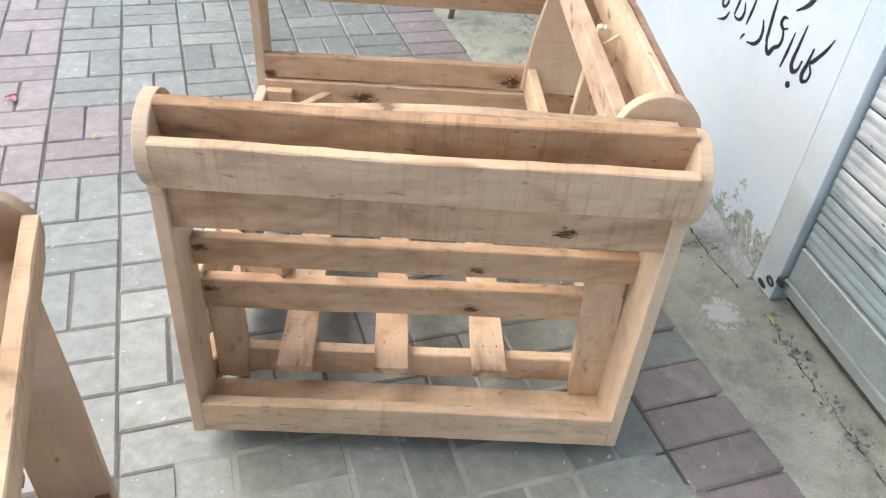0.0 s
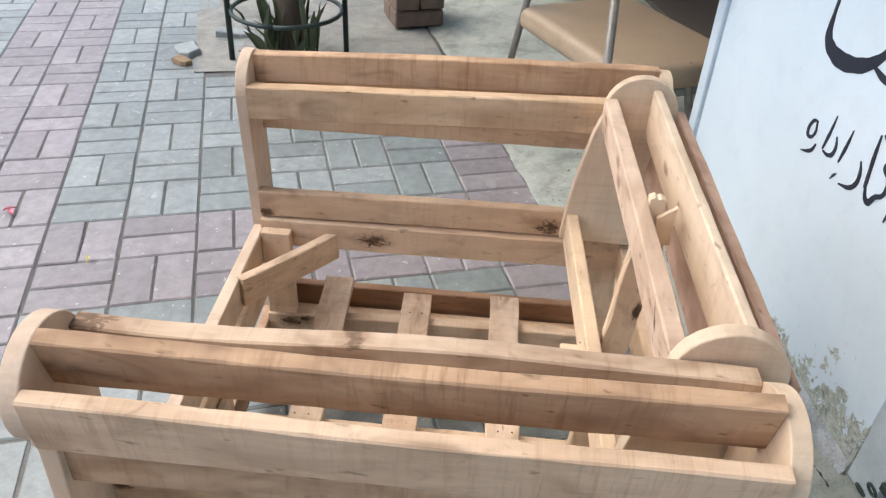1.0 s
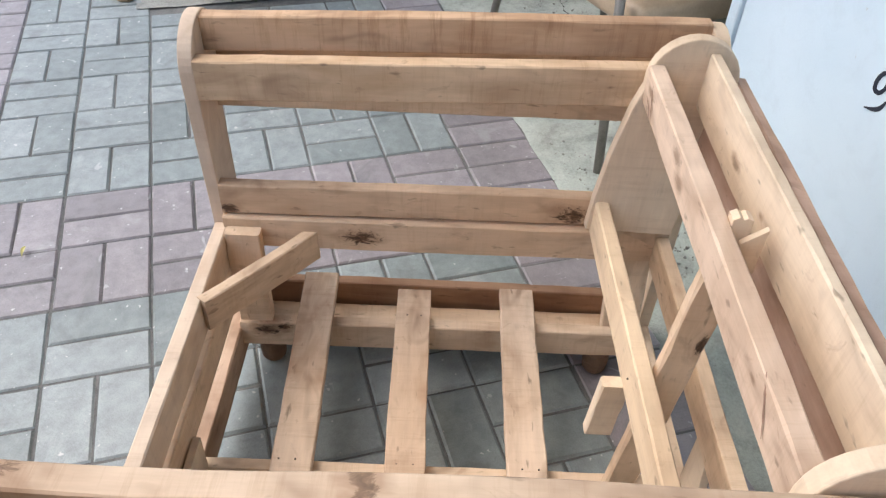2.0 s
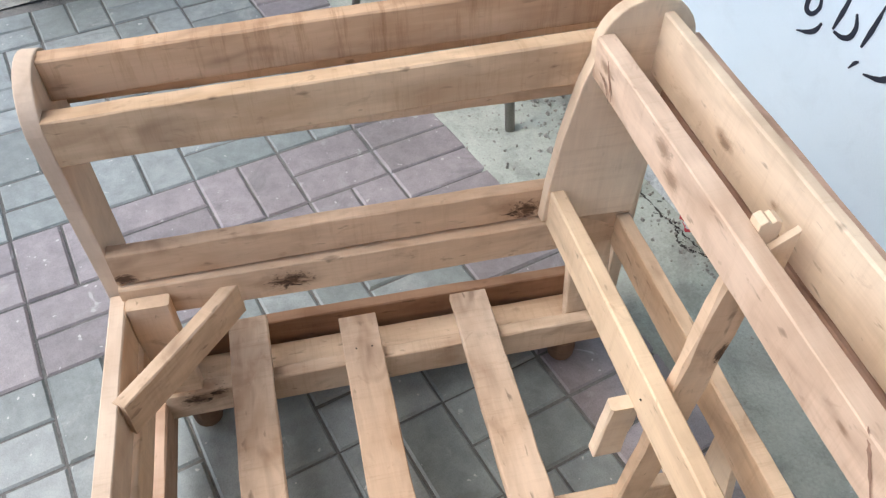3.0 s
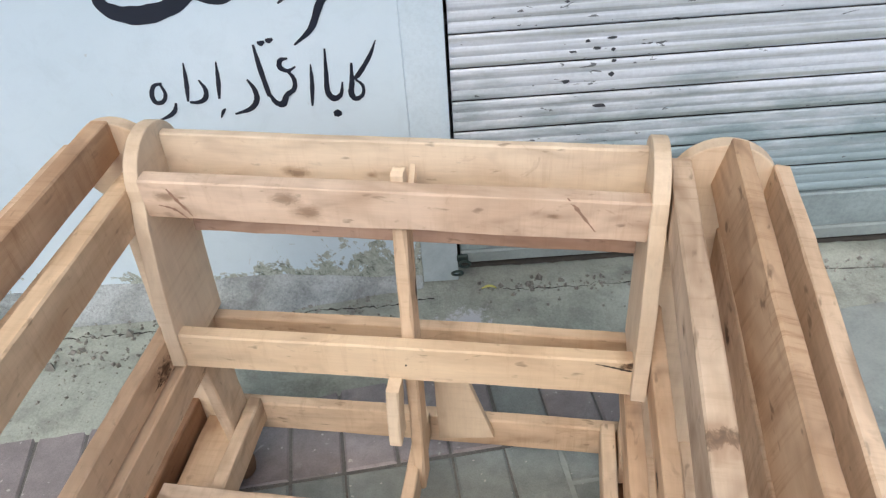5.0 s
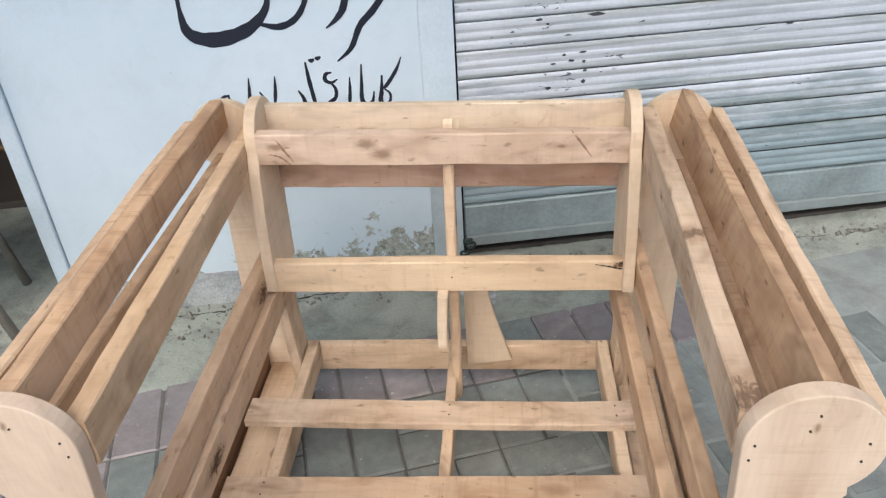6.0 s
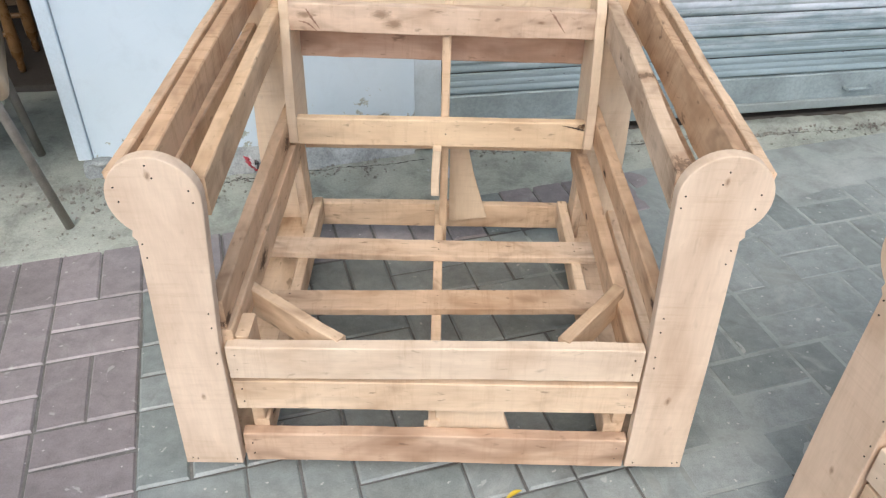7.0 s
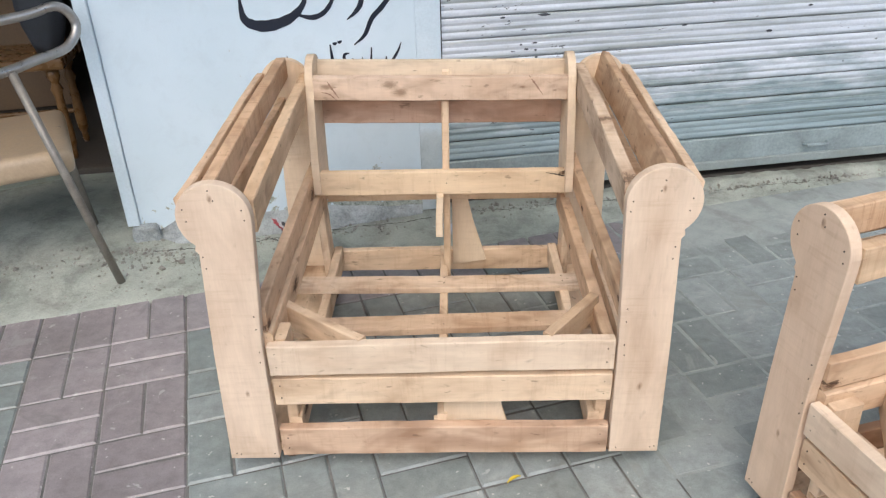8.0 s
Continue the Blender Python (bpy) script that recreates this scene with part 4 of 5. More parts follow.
ARM_IN = wood("sawn_wood_knotted", (0.76, 0.575, 0.395), (0.58, 0.41, 0.265), stain=0.4, sawn=0.2)
ARM_IN_R = wood("sawn_wood_smudged", (0.71, 0.565, 0.435), (0.53, 0.395, 0.295), knots=((0.10, 0.0, 0.006), (-0.06, 0.036, 0.006), (-0.355, 0.034, 0.014), (-0.22, 0.036, 0.006)), stain=0.5, dirty=1.2, sawn=0.2, dark_knots=0.62)
ARM_OUT = wood("sawn_wood_knotted_dull", (0.71, 0.525, 0.375), (0.53, 0.37, 0.25), knots=((0.215, -0.006, 0.010),), stain=0.5, sawn=0.26)
RAIL_A = wood("side_rail_wood", (0.75, 0.57, 0.41), (0.57, 0.41, 0.285), knots=((0.216, -0.008, 0.017), (-0.37, -0.02, 0.010)), stain=0.3)
RAIL_B = wood("side_rail_wood_low", (0.75, 0.57, 0.41), (0.55, 0.40, 0.28), knots=((-0.148, -0.003, 0.017),), stain=0.3)
SEAT = wood("seat_slat_wood", (0.72, 0.565, 0.435), (0.53, 0.395, 0.29), stain=0.5, marks=0.75, dirty=1.15, sawn=0.2)
BEARER = wood("bearer_wood_stained", (0.74, 0.58, 0.43), (0.54, 0.385, 0.265), knots=((-0.325, 0.012, 0.013), (-0.29, 0.02, 0.008)), stain=0.45)
FOOT = wood("dark_foot_wood", (0.20, 0.125, 0.085), (0.11, 0.07, 0.045), stain=0.5)
BRACE = wood("dirty_brace_wood", (0.58, 0.43, 0.30), (0.34, 0.24, 0.17), stain=0.6)
FRONT_A = wood("front_rail_wood", (0.725, 0.59, 0.465), (0.60, 0.46, 0.355), stain=0.25, marks=0.35, dirty=0.6)
FRONT_C = wood("front_foot_rail_wood", (0.64, 0.46, 0.34), (0.43, 0.29, 0.21), stain=0.7)
MID = wood("back_rail_wood", (0.80, 0.65, 0.47), (0.67, 0.51, 0.36), knots=((0.32, 0.024, 0.007),), stain=0.2)
TOPF = wood("back_slat_wood", (0.77, 0.625, 0.51), (0.60, 0.465, 0.365), knots=((-0.29, 0.006, 0.006), (-0.13, 0.012, 0.011), (-0.105, -0.008, 0.009), (0.21, 0.004, 0.004)), stain=0.4, dark_knots=0.3)
TOPR = wood("pale_slat_wood", (0.80, 0.685, 0.55), (0.70, 0.585, 0.44), knots=((-0.14, -0.012, 0.006), (-0.035, -0.010, 0.003)), stain=0.2, dark_knots=0.4)
BROWNISH = wood("rear_slat_wood", (0.65, 0.46, 0.37), (0.47, 0.33, 0.26), stain=0.4)
POST = wood("post_wood", (0.78, 0.62, 0.46), (0.62, 0.47, 0.34), knots=((0.115, 0.018, 0.010),), stain=0.3)

first = armchair("bare pale-wood armchair frame with scroll arms standing on pavers")
second = copy_thing(first, Matrix.Translation((0.757, -0.521, 0.020)) @ Matrix.Rotation(radians(-1.0), 4, "Y") @ Matrix.Rotation(radians(-73.2), 4, "Z"))
tagged(second, "bare pale-wood armchair frame turned away beside the other frame")


# ---- tubular steel armchair before the open shop ----
def steel_chair():
    ch = thing("metal_armchair", pose(0, 0, 0), "worn steel-tube armchair with a beige vinyl seat", "metal chair")
    fr, fl, bl, br = Vector((-1.020, 0.81, 0.010)), Vector((-1.70, 0.517, 0.0)), Vector((-1.87, 0.94, 0.03)), Vector((-1.235, 1.15, 0.046))
    ex, ey = Vector((0.892, 0.452, 0)), Vector((-0.452, 0.892, 0))
    up = Vector((0, 0, 1))
    for front, back, s in ((fr, br, -1), (fl, bl, 1)):
        top_f = front + s * 0.13 * ex + 0.05 * ey + 0.675 * up
        part("front_leg", tube_bm([front, top_f], 0.0125, 12), STEEL, ch, smooth=True)
        part("rear_leg", tube_bm([back, back + s * 0.03 * ex - 0.10 * ey + 0.39 * up], 0.0125, 12), STEEL, ch, smooth=True)
    loop = [(-1.32, 0.60, 0.680), (-1.177, 0.78, 0.688), (-1.122, 0.86, 0.699), (-1.066, 0.945, 0.713), (-1.045, 0.99, 0.765), (-1.072, 0.965, 0.822), (-1.142, 0.90, 0.812), (-1.32, 0.72, 0.80)]
    part("armrest", tube_bm(smooth_path(loop, 6), 0.0135, 12), BRIGHT, ch, "bright bent steel armrest", smooth=True)
    loop = [tuple(Vector(p) - 0.60 * ex) for p in loop]
    part("armrest", tube_bm(smooth_path(loop, 6), 0.0135, 12), BRIGHT, ch, "bright bent steel armrest", smooth=True)
    a, b = Vector((-1.655, 0.56, 0)), Vector((-1.085, 0.852, 0))
    w = (b - a).length
    m = frame_of(a + 0.225 * ey + 0.400 * up, b + 0.225 * ey + 0.400 * up, ey)
    part("seat", box_bm(w, 0.45, 0.078, 0.034, segs=5), VINYL, ch, "worn beige vinyl seat cushion", m, smooth=True)
    part("seat_frame", box_bm(w - 0.05, 0.36, 0.03, 0.004, (0, 0.02, -0.055)), plain("pale_green_board", (0.34, 0.37, 0.30), 0.6), ch, at=m)
    part("backrest", box_bm(0.30, 0.05, 0.28, 0.02, (-0.16, 0.255, 0.40), 3), VINYL, ch, "worn beige vinyl backrest", m, smooth=True)
    return ch


steel_chair()


# ---- inside the open shop ----
def lathe_bm(profile, sides=14):
    return tube_bm([(0, 0, z) for z, r in profile], [r for z, r in profile], sides)


def turned_stool():
    st = thing("wooden_chair", WALL @ pose(-1.627, 0.81, 0.075, 0, 0, 0), "amber varnished wooden chair with turned legs in the shop", "wooden chair")
    prof = [(0, 0.010), (0.02, 0.014), (0.05, 0.012), (0.07, 0.020), (0.12, 0.022), (0.30, 0.016), (0.33, 0.024), (0.36, 0.014), (0.39, 0.026), (0.43, 0.024)]
    leg = mesh_of("leg", lathe_bm([(0.88 * z, r) for z, r in prof]), VARNISH, True)
    for sx in (-0.2, 0.2):
        for sy in (-0.10, 0.10):
            part("leg", leg, VARNISH, st, at=pose(sx, sy, 0))
    part("seat", box_bm(0.50, 0.30, 0.045, 0.012, (0.01, 0, 0.398), 2), VARNISH, st)
    for sy in (-0.10, 0.10):
        part("stretcher", tube_bm([(-0.2, sy, 0.14), (0.2, sy, 0.14)], 0.010), VARNISH, st)
    for sx in (-0.2, 0.2):
        part("back_post", tube_bm([(sx, 0.12, 0.41), (sx, 0.17, 0.95)], 0.016), VARNISH, st)
    part("back_rail", box_bm(0.40, 0.02, 0.09, 0.006, (0, 0.165, 0.88)), VARNISH, st)
    return st


turned_stool()


def board_stack():
    st = thing("plywood_sheet", WALL @ pose(-2.15, 1.42, 0.075, -8, 0, 4), "large brown board leaning inside the shop", "board")
    part("sheet", box_bm(1.1, 0.02, 1.25, 0.003, (0, 0, 0.63)), BOARD, st)
    part("batten", box_bm(1.1, 0.03, 0.06, 0.003, (0, -0.026, 0.55)), BOARD, st)
    return st


board_stack()


def shop_bench():
    b = thing("work_bench", WALL @ pose(-2.2, 2.5, 0.075), "dark cluttered work bench in the dim shop", "bench")
    part("top", box_bm(1.6, 0.6, 0.05, 0.004, (0, 0, 0.72)), BROWN, b)
    for sx in (-0.72, 0.72):
        for sy in (-0.24, 0.24):
            part("leg", box_bm(0.07, 0.07, 0.695, 0.004, (sx, sy, 0.3475)), BROWN, b)
    return b


shop_bench()

# ---- planting bed at the far end: iron tree guard, trunk, block ----
bed = sheet("planting_bed", EARTH, PAVE, 90, 60, -4.6, -1.275, -0.632, 0.418, 0.006, 4, ("dusty earth and concrete bed at the paving's end", "ground"), z=0.0015)


def tree_guard():
    g = thing("tree_guard", pose(-2.12, -0.36, 0), "dark green iron tree guard round a small trunk", "tree guard")
    R = 0.225
    for z, r in ((0.21, 0.009), (0.62, 0.009), (1.05, 0.011)):
        ring = [(R * math.cos(a), R * math.sin(a), z) for a in [k * 2 * math.pi / 24 for k in range(25)]]
        part("hoop", tube_bm(ring, r, 8), BLACKIRON, g, smooth=True)
    for a in (radians(-76), radians(104), radians(194)):
        part("upright", tube_bm([(1.06 * R * math.cos(a), 1.06 * R * math.sin(a), -0.02), (1.02 * R * math.cos(a), 1.02 * R * math.sin(a), 1.10)], 0.012, 8), BLACKIRON, g, smooth=True)
    return g


tree_guard()


def small_tree():
    t = thing("young_tree", pose(-2.12, -0.36, 0), "young tree with a rough trunk inside its guard", "tree")
    rng = random.Random(5)
    bark = plain("rough_bark", (0.13, 0.095, 0.065), 0.9, 0.0, 0.5, 25, 0.8)
    pts = smooth_path([(0, 0, -0.02), (0.01, 0.01, 0.25), (-0.02, 0.0, 0.8), (0.02, 0.03, 1.5), (0, 0, 2.1)], 5)
    part("trunk", tube_bm(pts, [0.055 - 0.03 * k / (len(pts) - 1) + 0.004 * rng.uniform(-1, 1) for k in range(len(pts))], 10), bark, t, smooth=True)
    leafm = plain("green_leaves", (0.085, 0.105, 0.05), 0.55, 0.0, 0.5, 18, 0.0)
    limb_tips = []
    for k in range(9):
        a, z0 = k * 2.4, 1.2 + 0.1 * k
        tip = Vector((0.55 * math.cos(a), 0.55 * math.sin(a), z0 + 0.55))
        part("limb", tube_bm(smooth_path([(0, 0, z0), 0.4 * tip + Vector((0, 0, 0.6 * z0)), tip], 4), [0.018 - 0.0012 * j for j in range(9)], 6), bark, t, smooth=True)
        limb_tips.append(tip)
    bm = bmesh.new()
    for tip in limb_tips:
        for _ in range(90):
            p = tip + Vector([rng.gauss(0, 0.2) for _ in range(3)])
            q = Euler([rng.uniform(0, 6.3) for _ in range(3)]).to_matrix()
            s = rng.uniform(0.02, 0.045)
            bm.faces.new([bm.verts.new(p + q @ Vector(v) * s) for v in ((-1, 0, 0), (0, -0.4, 0.1), (1, 0, 0), (0, 0.4, 0.1))])
    tagged(part("crown", bm, leafm, t), kind="stuff")
    # low leafy weeds round the foot
    bm = bmesh.new()
    for _ in range(95):
        a, d = rng.uniform(0, 6.3), rng.uniform(0.0, 0.13)
        p = Vector((d * math.cos(a), d * math.sin(a), 0.0))
        h, b = rng.uniform(0.08, 0.36), rng.uniform(0, 6.3)
        w = Vector((math.cos(b), math.sin(b), 0)) * rng.uniform(0.004, 0.018)
        lean = Vector((rng.uniform(-1, 1), rng.uniform(-1, 1), 0)) * rng.uniform(0.04, 0.14)
        q = [bm.verts.new(v) for v in (p - w * 0.3, p + w * 0.3, p + w + lean * 0.5 + Vector((0, 0, h * 0.7)), p + lean + Vector((0, 0, h)), p - w + lean * 0.5 + Vector((0, 0, h * 0.7)))]
        bm.faces.new(q)
    weeds = new("weeds", mesh_of("weeds", bm, leafm))
    weeds.matrix_world = pose(-2.12, -0.36, 0.004)
    tagged(weeds, "low green weeds round the tree's foot", "weeds", kind="stuff")


small_tree()


def brick_block():
    b = thing("brick_block", pose(-2.714, 0.103, 0.004, 0, 0, 21), "rough block of mortared bricks on the ground", "brick block")
    clay = plain("mortared_clay", (0.20, 0.145, 0.11), 0.9, 0.0, 0.4, 16, 0.6)
    for k, (dx, z) in enumerate(((0, 0.0), (0.01, 0.085), (-0.006, 0.17))):
        for j in (-1, 1):
            size, at = ((0.235, 0.115), (dx, j * 0.06)) if k % 2 else ((0.115, 0.235), (dx + j * 0.06, 0))
            part("brick", box_bm(*size, 0.076, 0.006, (*at, z + 0.042)), clay, b)
    return b


brick_block()

def loose_paver(x, y, z, rx, ry, turn):
    ob = new("broken_paver", mesh_of("broken_paver", plate_bm([(-0.085, -0.046), (-0.01, -0.050), (0.064, -0.042), (0.088, -0.008), (0.070, 0.020), (0.052, 0.046), (-0.03, 0.042), (-0.086, 0.047), (-0.092, 0.0)], 0.046, 0.006), GREYP))
    ob.matrix_world = pose(x, y, z, rx, ry, turn)
    return tagged(ob, "cracked grey-green paver lying loose at the paving's edge", "paver", "loose pavers")


loose_paver(-2.12, -0.80, -0.004, 5, -6, 28)
loose_paver(-2.36, -0.66, -0.004, -4, 5, 95)


def brick_chip():
    ob = new("brick_chip", mesh_of("brick_chip", plate_bm([(-0.040, -0.020), (0.010, -0.030), (0.034, -0.022), (0.042, 0.008), (0.008, 0.020), (-0.014, 0.028), (-0.038, 0.014)], 0.026, 0.006), plain("yellow_brick", (0.36, 0.25, 0.15), 0.9, 0.0, 0.5, 25, 0.6)))
    ob.matrix_world = pose(-1.985, -0.775, 0.012, 0, 4, 70)
    return tagged(ob, "yellowish broken chip of brick by the paving's edge", "brick chip")


brick_chip()


def hanging_cloth():
    """A dark cloth bag standing on the wooden chair."""
    bm = bmesh.new()
    n, mrows = 14, 10
    rng = random.Random(4)
    rows = []
    for j in range(mrows + 1):
        f = j / mrows
        r = 0.085 * math.sin(math.pi * (0.12 + 0.80 * f)) ** 0.7
        rows.append([bm.verts.new((r * math.cos(a) * (1 + 0.10 * math.sin(3 * a + 5 * f)) + 0.02 * f, 0.55 * r * math.sin(a) * (1 + 0.15 * math.sin(4 * a)), 0.36 * (f - 0.5) + 0.006 * rng.uniform(-1, 1))) for a in [2 * math.pi * i / n for i in range(n)]])
    for a, b in zip(rows, rows[1:]):
        for k in range(n):
            bm.faces.new((a[k], a[(k + 1) % n], b[(k + 1) % n], b[k]))
    bm.faces.new(rows[0][::-1])
    bm.faces.new(rows[-1])
    bag = thing("cloth_bag", WALL @ pose(-1.43, 0.74, 0.682), "dark slate-blue cloth bag standing on the wooden chair", "bag")
    part("body", bm, plain("slate_cloth", (0.045, 0.05, 0.06), 0.6, 0.0, 0.5, 14, 0.5), bag, smooth=True)
    part("strap", tube_bm(smooth_path([(-0.05, 0, 0.17), (-0.03, 0, 0.30), (0.03, 0, 0.30), (0.05, 0, 0.17)], 5), 0.008), plain("slate_strap", (0.04, 0.045, 0.05), 0.7), bag, smooth=True)
    return bag


hanging_cloth()


# ---- litter ----
packet = thing("crumpled_packet", pose(-0.572, 1.075, 0.048, 0, 0, 25), "crumpled red and white wrapper on the concrete", "wrapper")


def crumpled_bm(sx, sy, h, seed):
    rng = random.Random(seed)
    bm = bmesh.new()
    n = 7
    g = [[bm.verts.new(((i / n - 0.5) * sx + rng.uniform(-1, 1) * 0.004, (j / n - 0.5) * sy + rng.uniform(-1, 1) * 0.004, abs(rng.gauss(0, 1)) * h)) for j in range(n + 1)] for i in range(n + 1)]
    for i in range(n):
        for j in range(n):
            bm.faces.new((g[i][j], g[i + 1][j], g[i + 1][j + 1], g[i][j + 1]))
    solid = bmesh.ops.extrude_face_region(bm, geom=bm.faces[:])
    bmesh.ops.translate(bm, vec=(0, 0, 0.001), verts=[v for v in solid["geom"] if isinstance(v, bmesh.types.BMVert)])
    bmesh.ops.recalc_face_normals(bm, faces=bm.faces[:])
    return bm


part("red_side", crumpled_bm(0.038, 0.064, 0.004, 3), plain("red_wrapper", (0.55, 0.035, 0.05), 0.35), packet, "red printed side", pose(-0.002, 0, 0.018, 0, 48, 0))
part("white_side", crumpled_bm(0.013, 0.064, 0.003, 4), plain("white_wrapper", (0.75, 0.72, 0.72), 0.35), packet, "white printed side", pose(0.004, 0.001, 0.0205, 0, 48, 0))
part("dark_side", crumpled_bm(0.016, 0.050, 0.004, 6), plain("dark_wrapper", (0.05, 0.045, 0.05), 0.4), packet, "dark printed side", pose(0.018, 0.002, 0.004, 0, -30, 0))


def leaf(name, x, y, turn, size, colour, label):
    bm = bmesh.new()
    n = 7
    rows = []
    for k in range(n + 1):
        f = k / n
        w = (0.13 if size < 0.04 else 0.2) * math.sin(math.pi * (0.06 + 0.94 * f)) ** 0.8 * size
        lift = 0.006 * math.sin(3 * f) + 0.003
        rows.append([bm.verts.new(((f - 0.5) * size, s * w, lift + abs(s) * 0.004)) for s in (-1, 0, 1)])
    for a, b in zip(rows, rows[1:]):
        for k in range(2):
            bm.faces.new((a[k], a[k + 1], b[k + 1], b[k]))
    ob = new(name, mesh_of(name, bm, plain(name + "_tissue", colour, 0.5, 0.0, 0.3, 60, 0.0), True))
    ob.matrix_world = pose(x, y, apron_z(x, y) if y > 1 else 0.001, 0, 0, turn)
    return tagged(ob, label, "leaf")


leaf("fallen_leaf", 0.148, -0.035, 32, 0.036, (0.55, 0.40, 0.03), "small yellow fallen leaf on the grey pavers")
leaf("fallen_leaf", -0.615, -0.549, 10, 0.035, (0.66, 0.60, 0.22), "pale yellow fallen leaf on the pavers")
leaf("fallen_petal", -0.806, -0.863, 50, 0.045, (0.60, 0.16, 0.20), "pink fallen blossom on the pavers")
leaf("fallen_petal", -0.822, -0.873, 120, 0.035, (0.58, 0.18, 0.22), "pink fallen blossom on the pavers")
leaf("dry_leaf", -0.522, 1.083, 12, 0.042, (0.40, 0.27, 0.15), "curled tan dry leaf beside the wrapper")
leaf("dry_leaf", -0.497, 1.092, 70, 0.030, (0.34, 0.22, 0.13), "curled tan dry leaf beside the wrapper")
leaf("paper_scrap", -2.39, -0.47, 100, 0.05, (0.50, 0.10, 0.09), "small red paper scrap on the earth bed")
leaf("fallen_leaf", 0.068, 1.232, 8, 0.034, (0.60, 0.58, 0.16), "yellow strip of leaf on the concrete")


def weed_tuft():
    rng = random.Random(21)
    bm = bmesh.new()
    for _ in range(90):
        a, h = rng.uniform(0, 6.3), rng.uniform(0.006, 0.042)
        out = Vector((math.cos(a), math.sin(a), 0)) * rng.uniform(0.008, 0.06)
        w = Vector((-math.sin(a), math.cos(a), 0)) * rng.uniform(0.0015, 0.005)
        bm.faces.new([bm.verts.new(v) for v in (-0.2 * w, 0.2 * w, out * 0.6 + w + Vector((0, 0, h * 0.8)), out + Vector((0, 0, h)), out * 0.6 - w + Vector((0, 0, h * 0.8)))])
    ob = new("weed_tuft", mesh_of("weed_tuft", bm, plain("weed_leaf", (0.44, 0.43, 0.16), 0.6, 0.0, 0.4, 40, 0.0)))
    ob.matrix_world = pose(-0.405, -0.93, -0.002)
    return tagged(ob, "small green weed growing from a joint between pavers", "weed")


weed_tuft()

# ---- cracks and crumbs on the concrete ----
def crack(points, width, seed):
    """A ragged dark line lying in the concrete."""
    rng = random.Random(seed)
    pts = smooth_path([(x, y, 0) for x, y in points], 16)
    bm = bmesh.new()
    prev = None
    for k, p in enumerate(pts):
        p = p + Vector((rng.gauss(0, 0.002), rng.gauss(0, 0.0025), 0))
        w = width * max(0.1, rng.gauss(0.6, 0.45)) / 2
        z = apron_z(p.x, p.y) + 0.0012
        pair = [bm.verts.new((p.x, p.y - w, z)), bm.verts.new((p.x, p.y + w, z))]
        if prev:
            bm.faces.new((prev[0], pair[0], pair[1], prev[1]))
        prev = pair
    ob = new("crack", mesh_of("crack", bm, GAPDIRT))
    return tagged(ob, "ragged dark crack in the concrete along the wall's foot", "crack", kind="stuff")


GAPDIRT = plain("dark_gap_dirt", (0.05, 0.046, 0.04), 0.95, 0.0, 0.4, 30, 0.0)
crack([(-0.98, 0.985), (-0.80, 1.01), (-0.63, 1.05), (-0.53, 1.077), (-0.33, 1.131), (-0.184, 1.160), (-0.06, 1.20)], 0.0055, 1)
crack([(-0.66, 1.03), (-0.60, 1.06), (-0.55, 1.045), (-0.50, 1.085)], 0.010, 2)
crack([(-2.10, 0.80), (-1.92, 0.82), (-1.78, 0.80), (-1.67, 0.84), (-1.55, 0.90)], 0.007, 3)
crack([(0.10, 1.236), (0.25, 1.267), (0.55, 1.316), (0.95, 1.390), (1.5, 1.489)], 0.004, 4)


def crumbs(spots, seed):
    """Loose chips of mortar strewn about lines on the concrete: (x0, y0, x1, y1, spread, count, size)."""
    rng = random.Random(seed)
    bm = bmesh.new()
    for x0, y0, x1, y1, spread, count, size in spots:
        for _ in range(count):
            f = rng.random()
            x, y = x0 + (x1 - x0) * f + rng.gauss(0, spread), y0 + (y1 - y0) * f + rng.gauss(0, spread)
            s = size * (0.45 + 0.8 * rng.random() ** 3)
            z = apron_z(x, y) + s * 0.3
            q = Euler([rng.uniform(0, 6.3) for _ in range(3)]).to_matrix()
            vs = [bm.verts.new(Vector((x, y, z)) + q @ (Vector(v) * s * rng.uniform(0.7, 1.3))) for v in ((1, 0, 0), (-1, 0, 0), (0, 1, 0), (0, -1, 0), (0, 0, 0.8), (0, 0, -0.8))]
            for a, b, c in ((0, 2, 4), (2, 1, 4), (1, 3, 4), (3, 0, 4), (2, 0, 5), (1, 2, 5), (3, 1, 5), (0, 3, 5)):
                bm.faces.new((vs[a], vs[b], vs[c]))
    ob = new("mortar_crumbs", mesh_of("mortar_crumbs", bm, CRUMB))
    return tagged(ob, "loose grey mortar crumbs strewn along the wall's foot", "rubble", kind="stuff")


CRUMB = concrete_mat("mortar_crumb", (0.20, 0.19, 0.165), (0.42, 0.40, 0.36))
crumbs([(-0.60, 1.05, -0.16, 1.165, 0.026, 220, 0.005), (0.05, 1.236, 1.7, 1.533, 0.011, 320, 0.006), (0.05, 1.240, 1.7, 1.537, 0.012, 45, 0.011), (0.10, 1.215, 1.6, 1.49, 0.035, 120, 0.004), (-1.1, 0.93, -0.62, 1.01, 0.05, 260, 0.006),
        (-1.1, 0.93, -0.7, 1.0, 0.05, 26, 0.013), (-2.1, 0.76, -1.1, 0.93, 0.07, 260, 0.005), (-1.9, 0.80, -1.1, 0.95, 0.04, 26, 0.011), (-1.15, 0.72, -0.75, 0.86, 0.06, 120, 0.004)], 8)

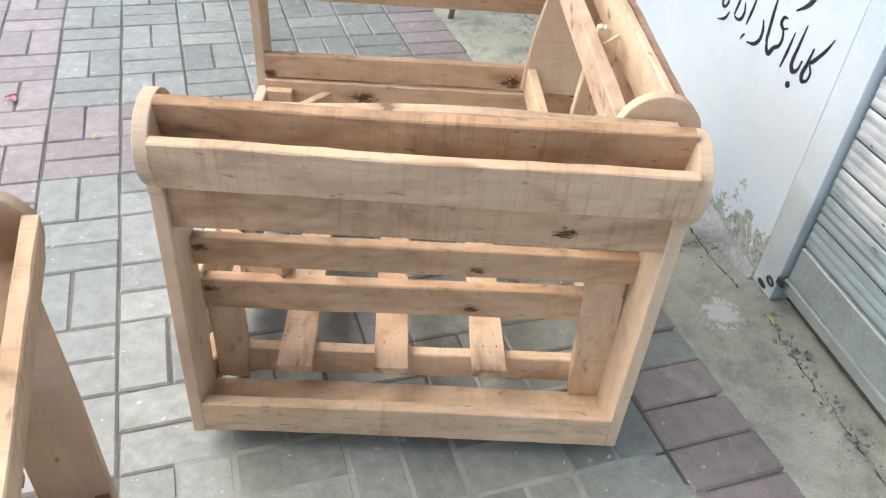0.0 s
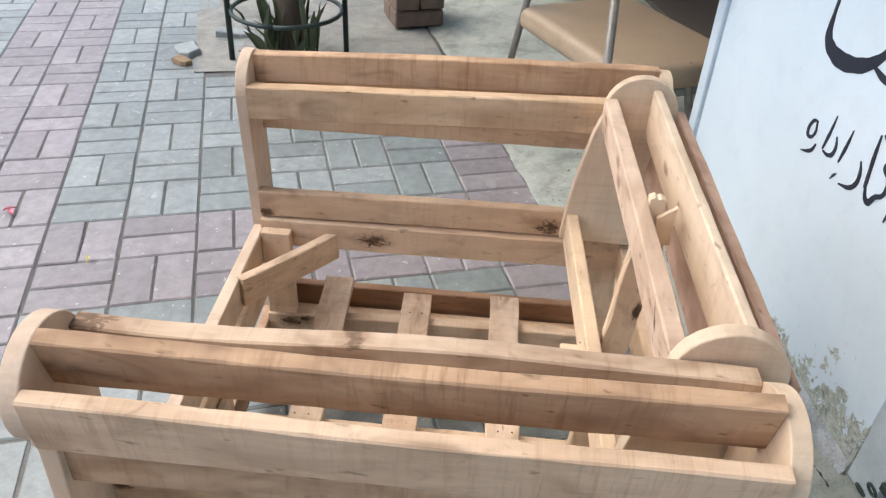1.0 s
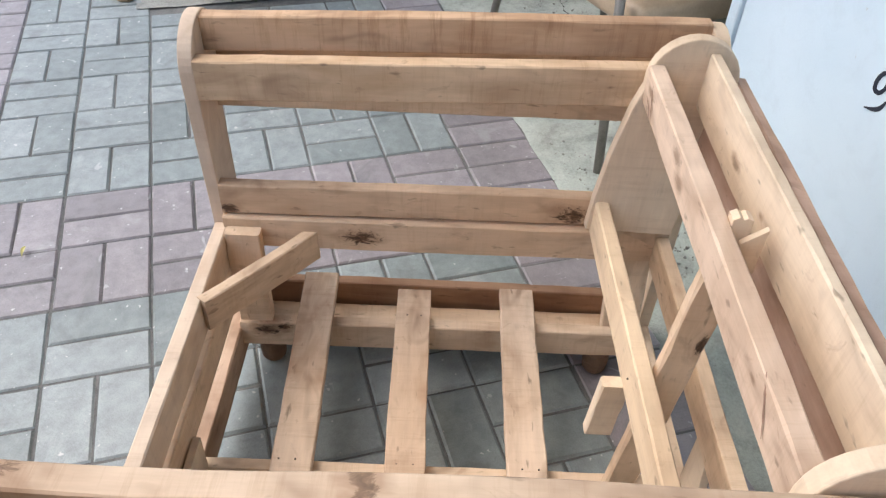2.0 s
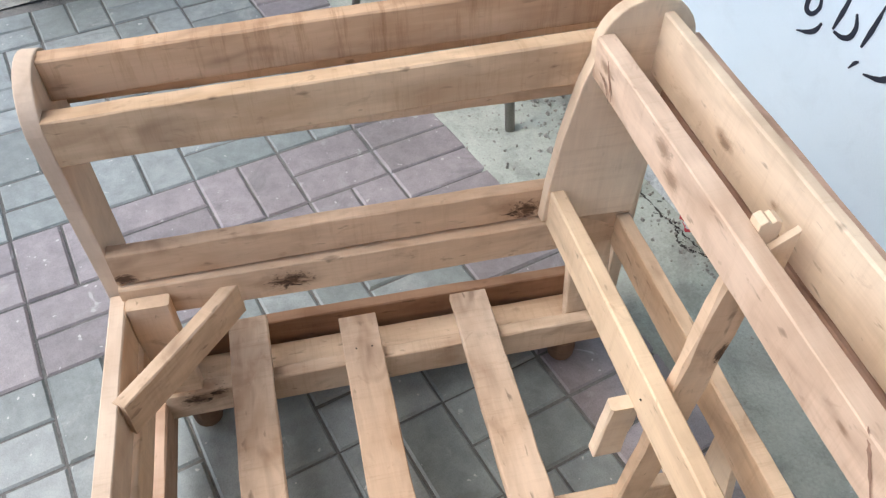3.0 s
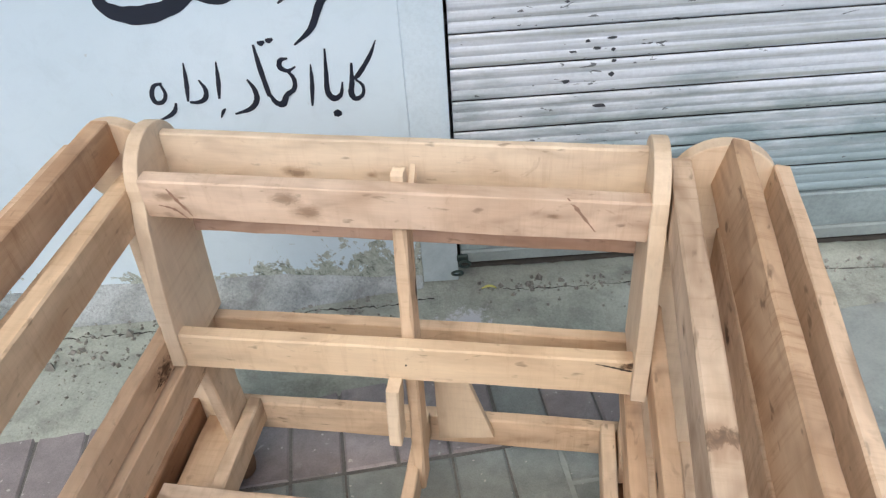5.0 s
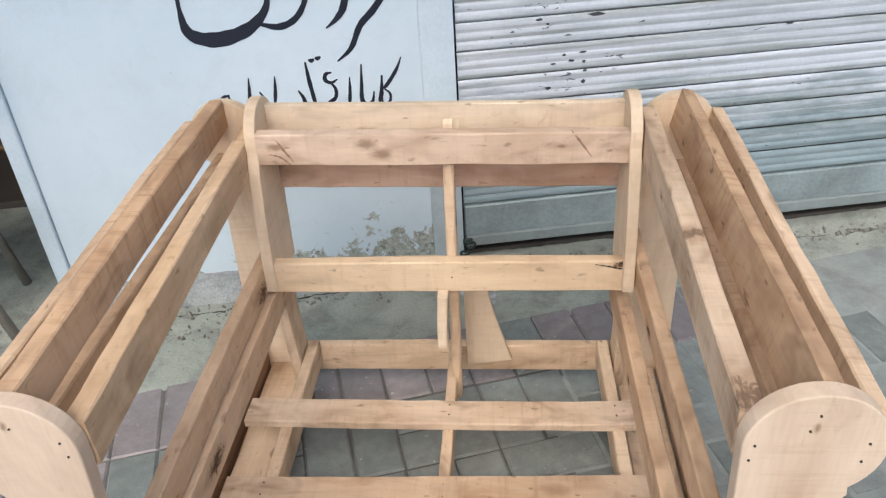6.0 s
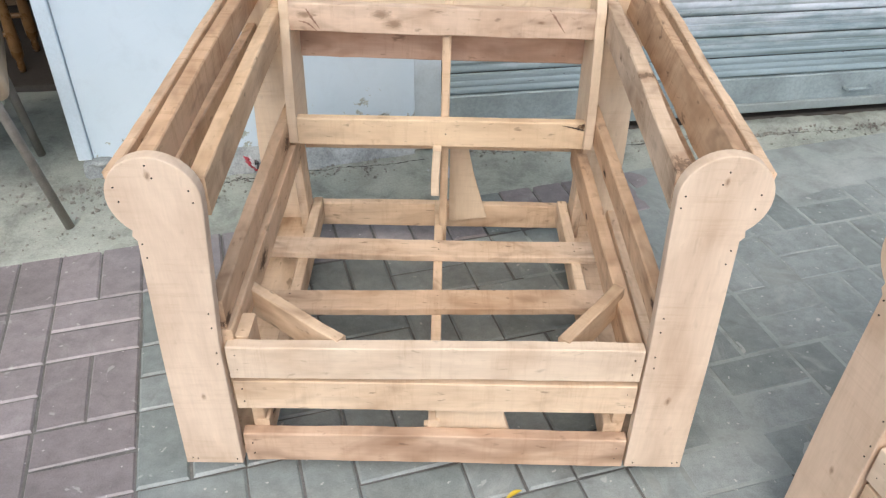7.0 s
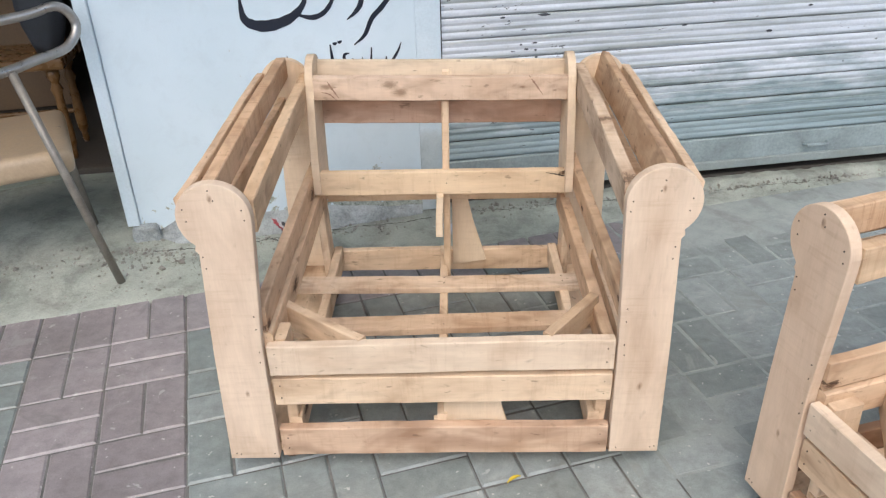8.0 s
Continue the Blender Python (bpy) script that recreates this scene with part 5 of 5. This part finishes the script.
# ---- paving, laid in pairs as basket weave ----
paving = thing("pavement", PAVE, "interlocked grey-green and plum concrete pavers laid in basket weave", "paving", kind="structure")


def paver_bm(l, w, seed):
    rng = random.Random(seed)
    bm = bmesh.new()
    c, h = 0.0043, 0.05
    lo = [(-l / 2, -w / 2), (l / 2, -w / 2), (l / 2, w / 2), (-l / 2, w / 2)]
    j = lambda: rng.uniform(-0.0008, 0.0008)
    b = [bm.verts.new((x, y, -h)) for x, y in lo]
    m = [bm.verts.new((x, y, -c + j())) for x, y in lo]
    t = [bm.verts.new((x - math.copysign(c, x) + j(), y - math.copysign(c, y) + j(), 0)) for x, y in lo]
    for k in range(4):
        q = (k + 1) % 4
        bm.faces.new((b[k], b[q], m[q], m[k]))
        bm.faces.new((m[k], m[q], t[q], t[k]))
    bm.faces.new(t)
    return bm


GAP = 0.0042
PL, PW = PITCH - GAP, PITCH / 2 - GAP
grey_meshes = [mesh_of("paver", paver_bm(PL, PW, k), GREYP) for k in range(4)]
red_meshes = [mesh_of("paver", paver_bm(PL, PW, 20 + k), REDP) for k in range(4)]
prng = random.Random(11)


def paver_spots():
    """All pavers as (i, j, x, y, turned, plum)."""
    for i in range(-34, 26):
        for j in range(-30, 2):
            if i < -6 and j > -3 or i == -7 and j == -3:
                continue
            upright = j == 1 or (i + j) % 2 != 0
            plum = j == 1 or i in (-1, 0) or j in (-7, -6) or i % 14 in (13, 0) and i not in (13, 14)
            for k in (-1, 1):
                cx, cy = (i + 0.485) * PITCH, (j + 0.62 if j < 1 else 1.645) * PITCH
                off = k * PITCH / 4
                if (i, j, k) == (5, 1, 1):
                    plum = False
                yield (i, j, cx + off, cy, True, plum) if upright else (i, j, cx, cy + off, False, plum)


verts = {False: ([], []), True: ([], [])}
for i, j, x, y, upright, plum in paver_spots():
    turn = 90 if upright else 0
    dz, ax, ay = prng.uniform(-0.0015, 0.0012), prng.uniform(-0.35, 0.35), prng.uniform(-0.35, 0.35)
    m = pose(x + prng.uniform(-0.001, 0.001), y + prng.uniform(-0.001, 0.001), dz, ax, ay, turn + prng.uniform(-0.7, 0.7))
    if j == 1:
        m = m @ Matrix.Diagonal((1.03, 1, 1, 1))
    if -6 <= i <= 9 and -6 <= j <= 1:
        part("paver", (red_meshes if plum else grey_meshes)[prng.randrange(4)], None, paving, at=m)
    else:
        src = (red_meshes if plum else grey_meshes)[0]
        vs, fs = verts[plum]
        base = len(vs)
        vs.extend((m @ v.co)[:] for v in src.vertices)
        fs.extend(tuple(base + q for q in p.vertices) for p in src.polygons)
for plum, mat in ((False, GREYJ), (True, REDJ)):
    me = bpy.data.meshes.new("far_pavers")
    me.from_pydata(verts[plum][0], [], verts[plum][1])
    me.materials.append(mat)
    me.validate()
    tagged(part("far_pavers", me, None, paving), "plum pavers farther off" if plum else "grey-green pavers farther off", kind="stuff")
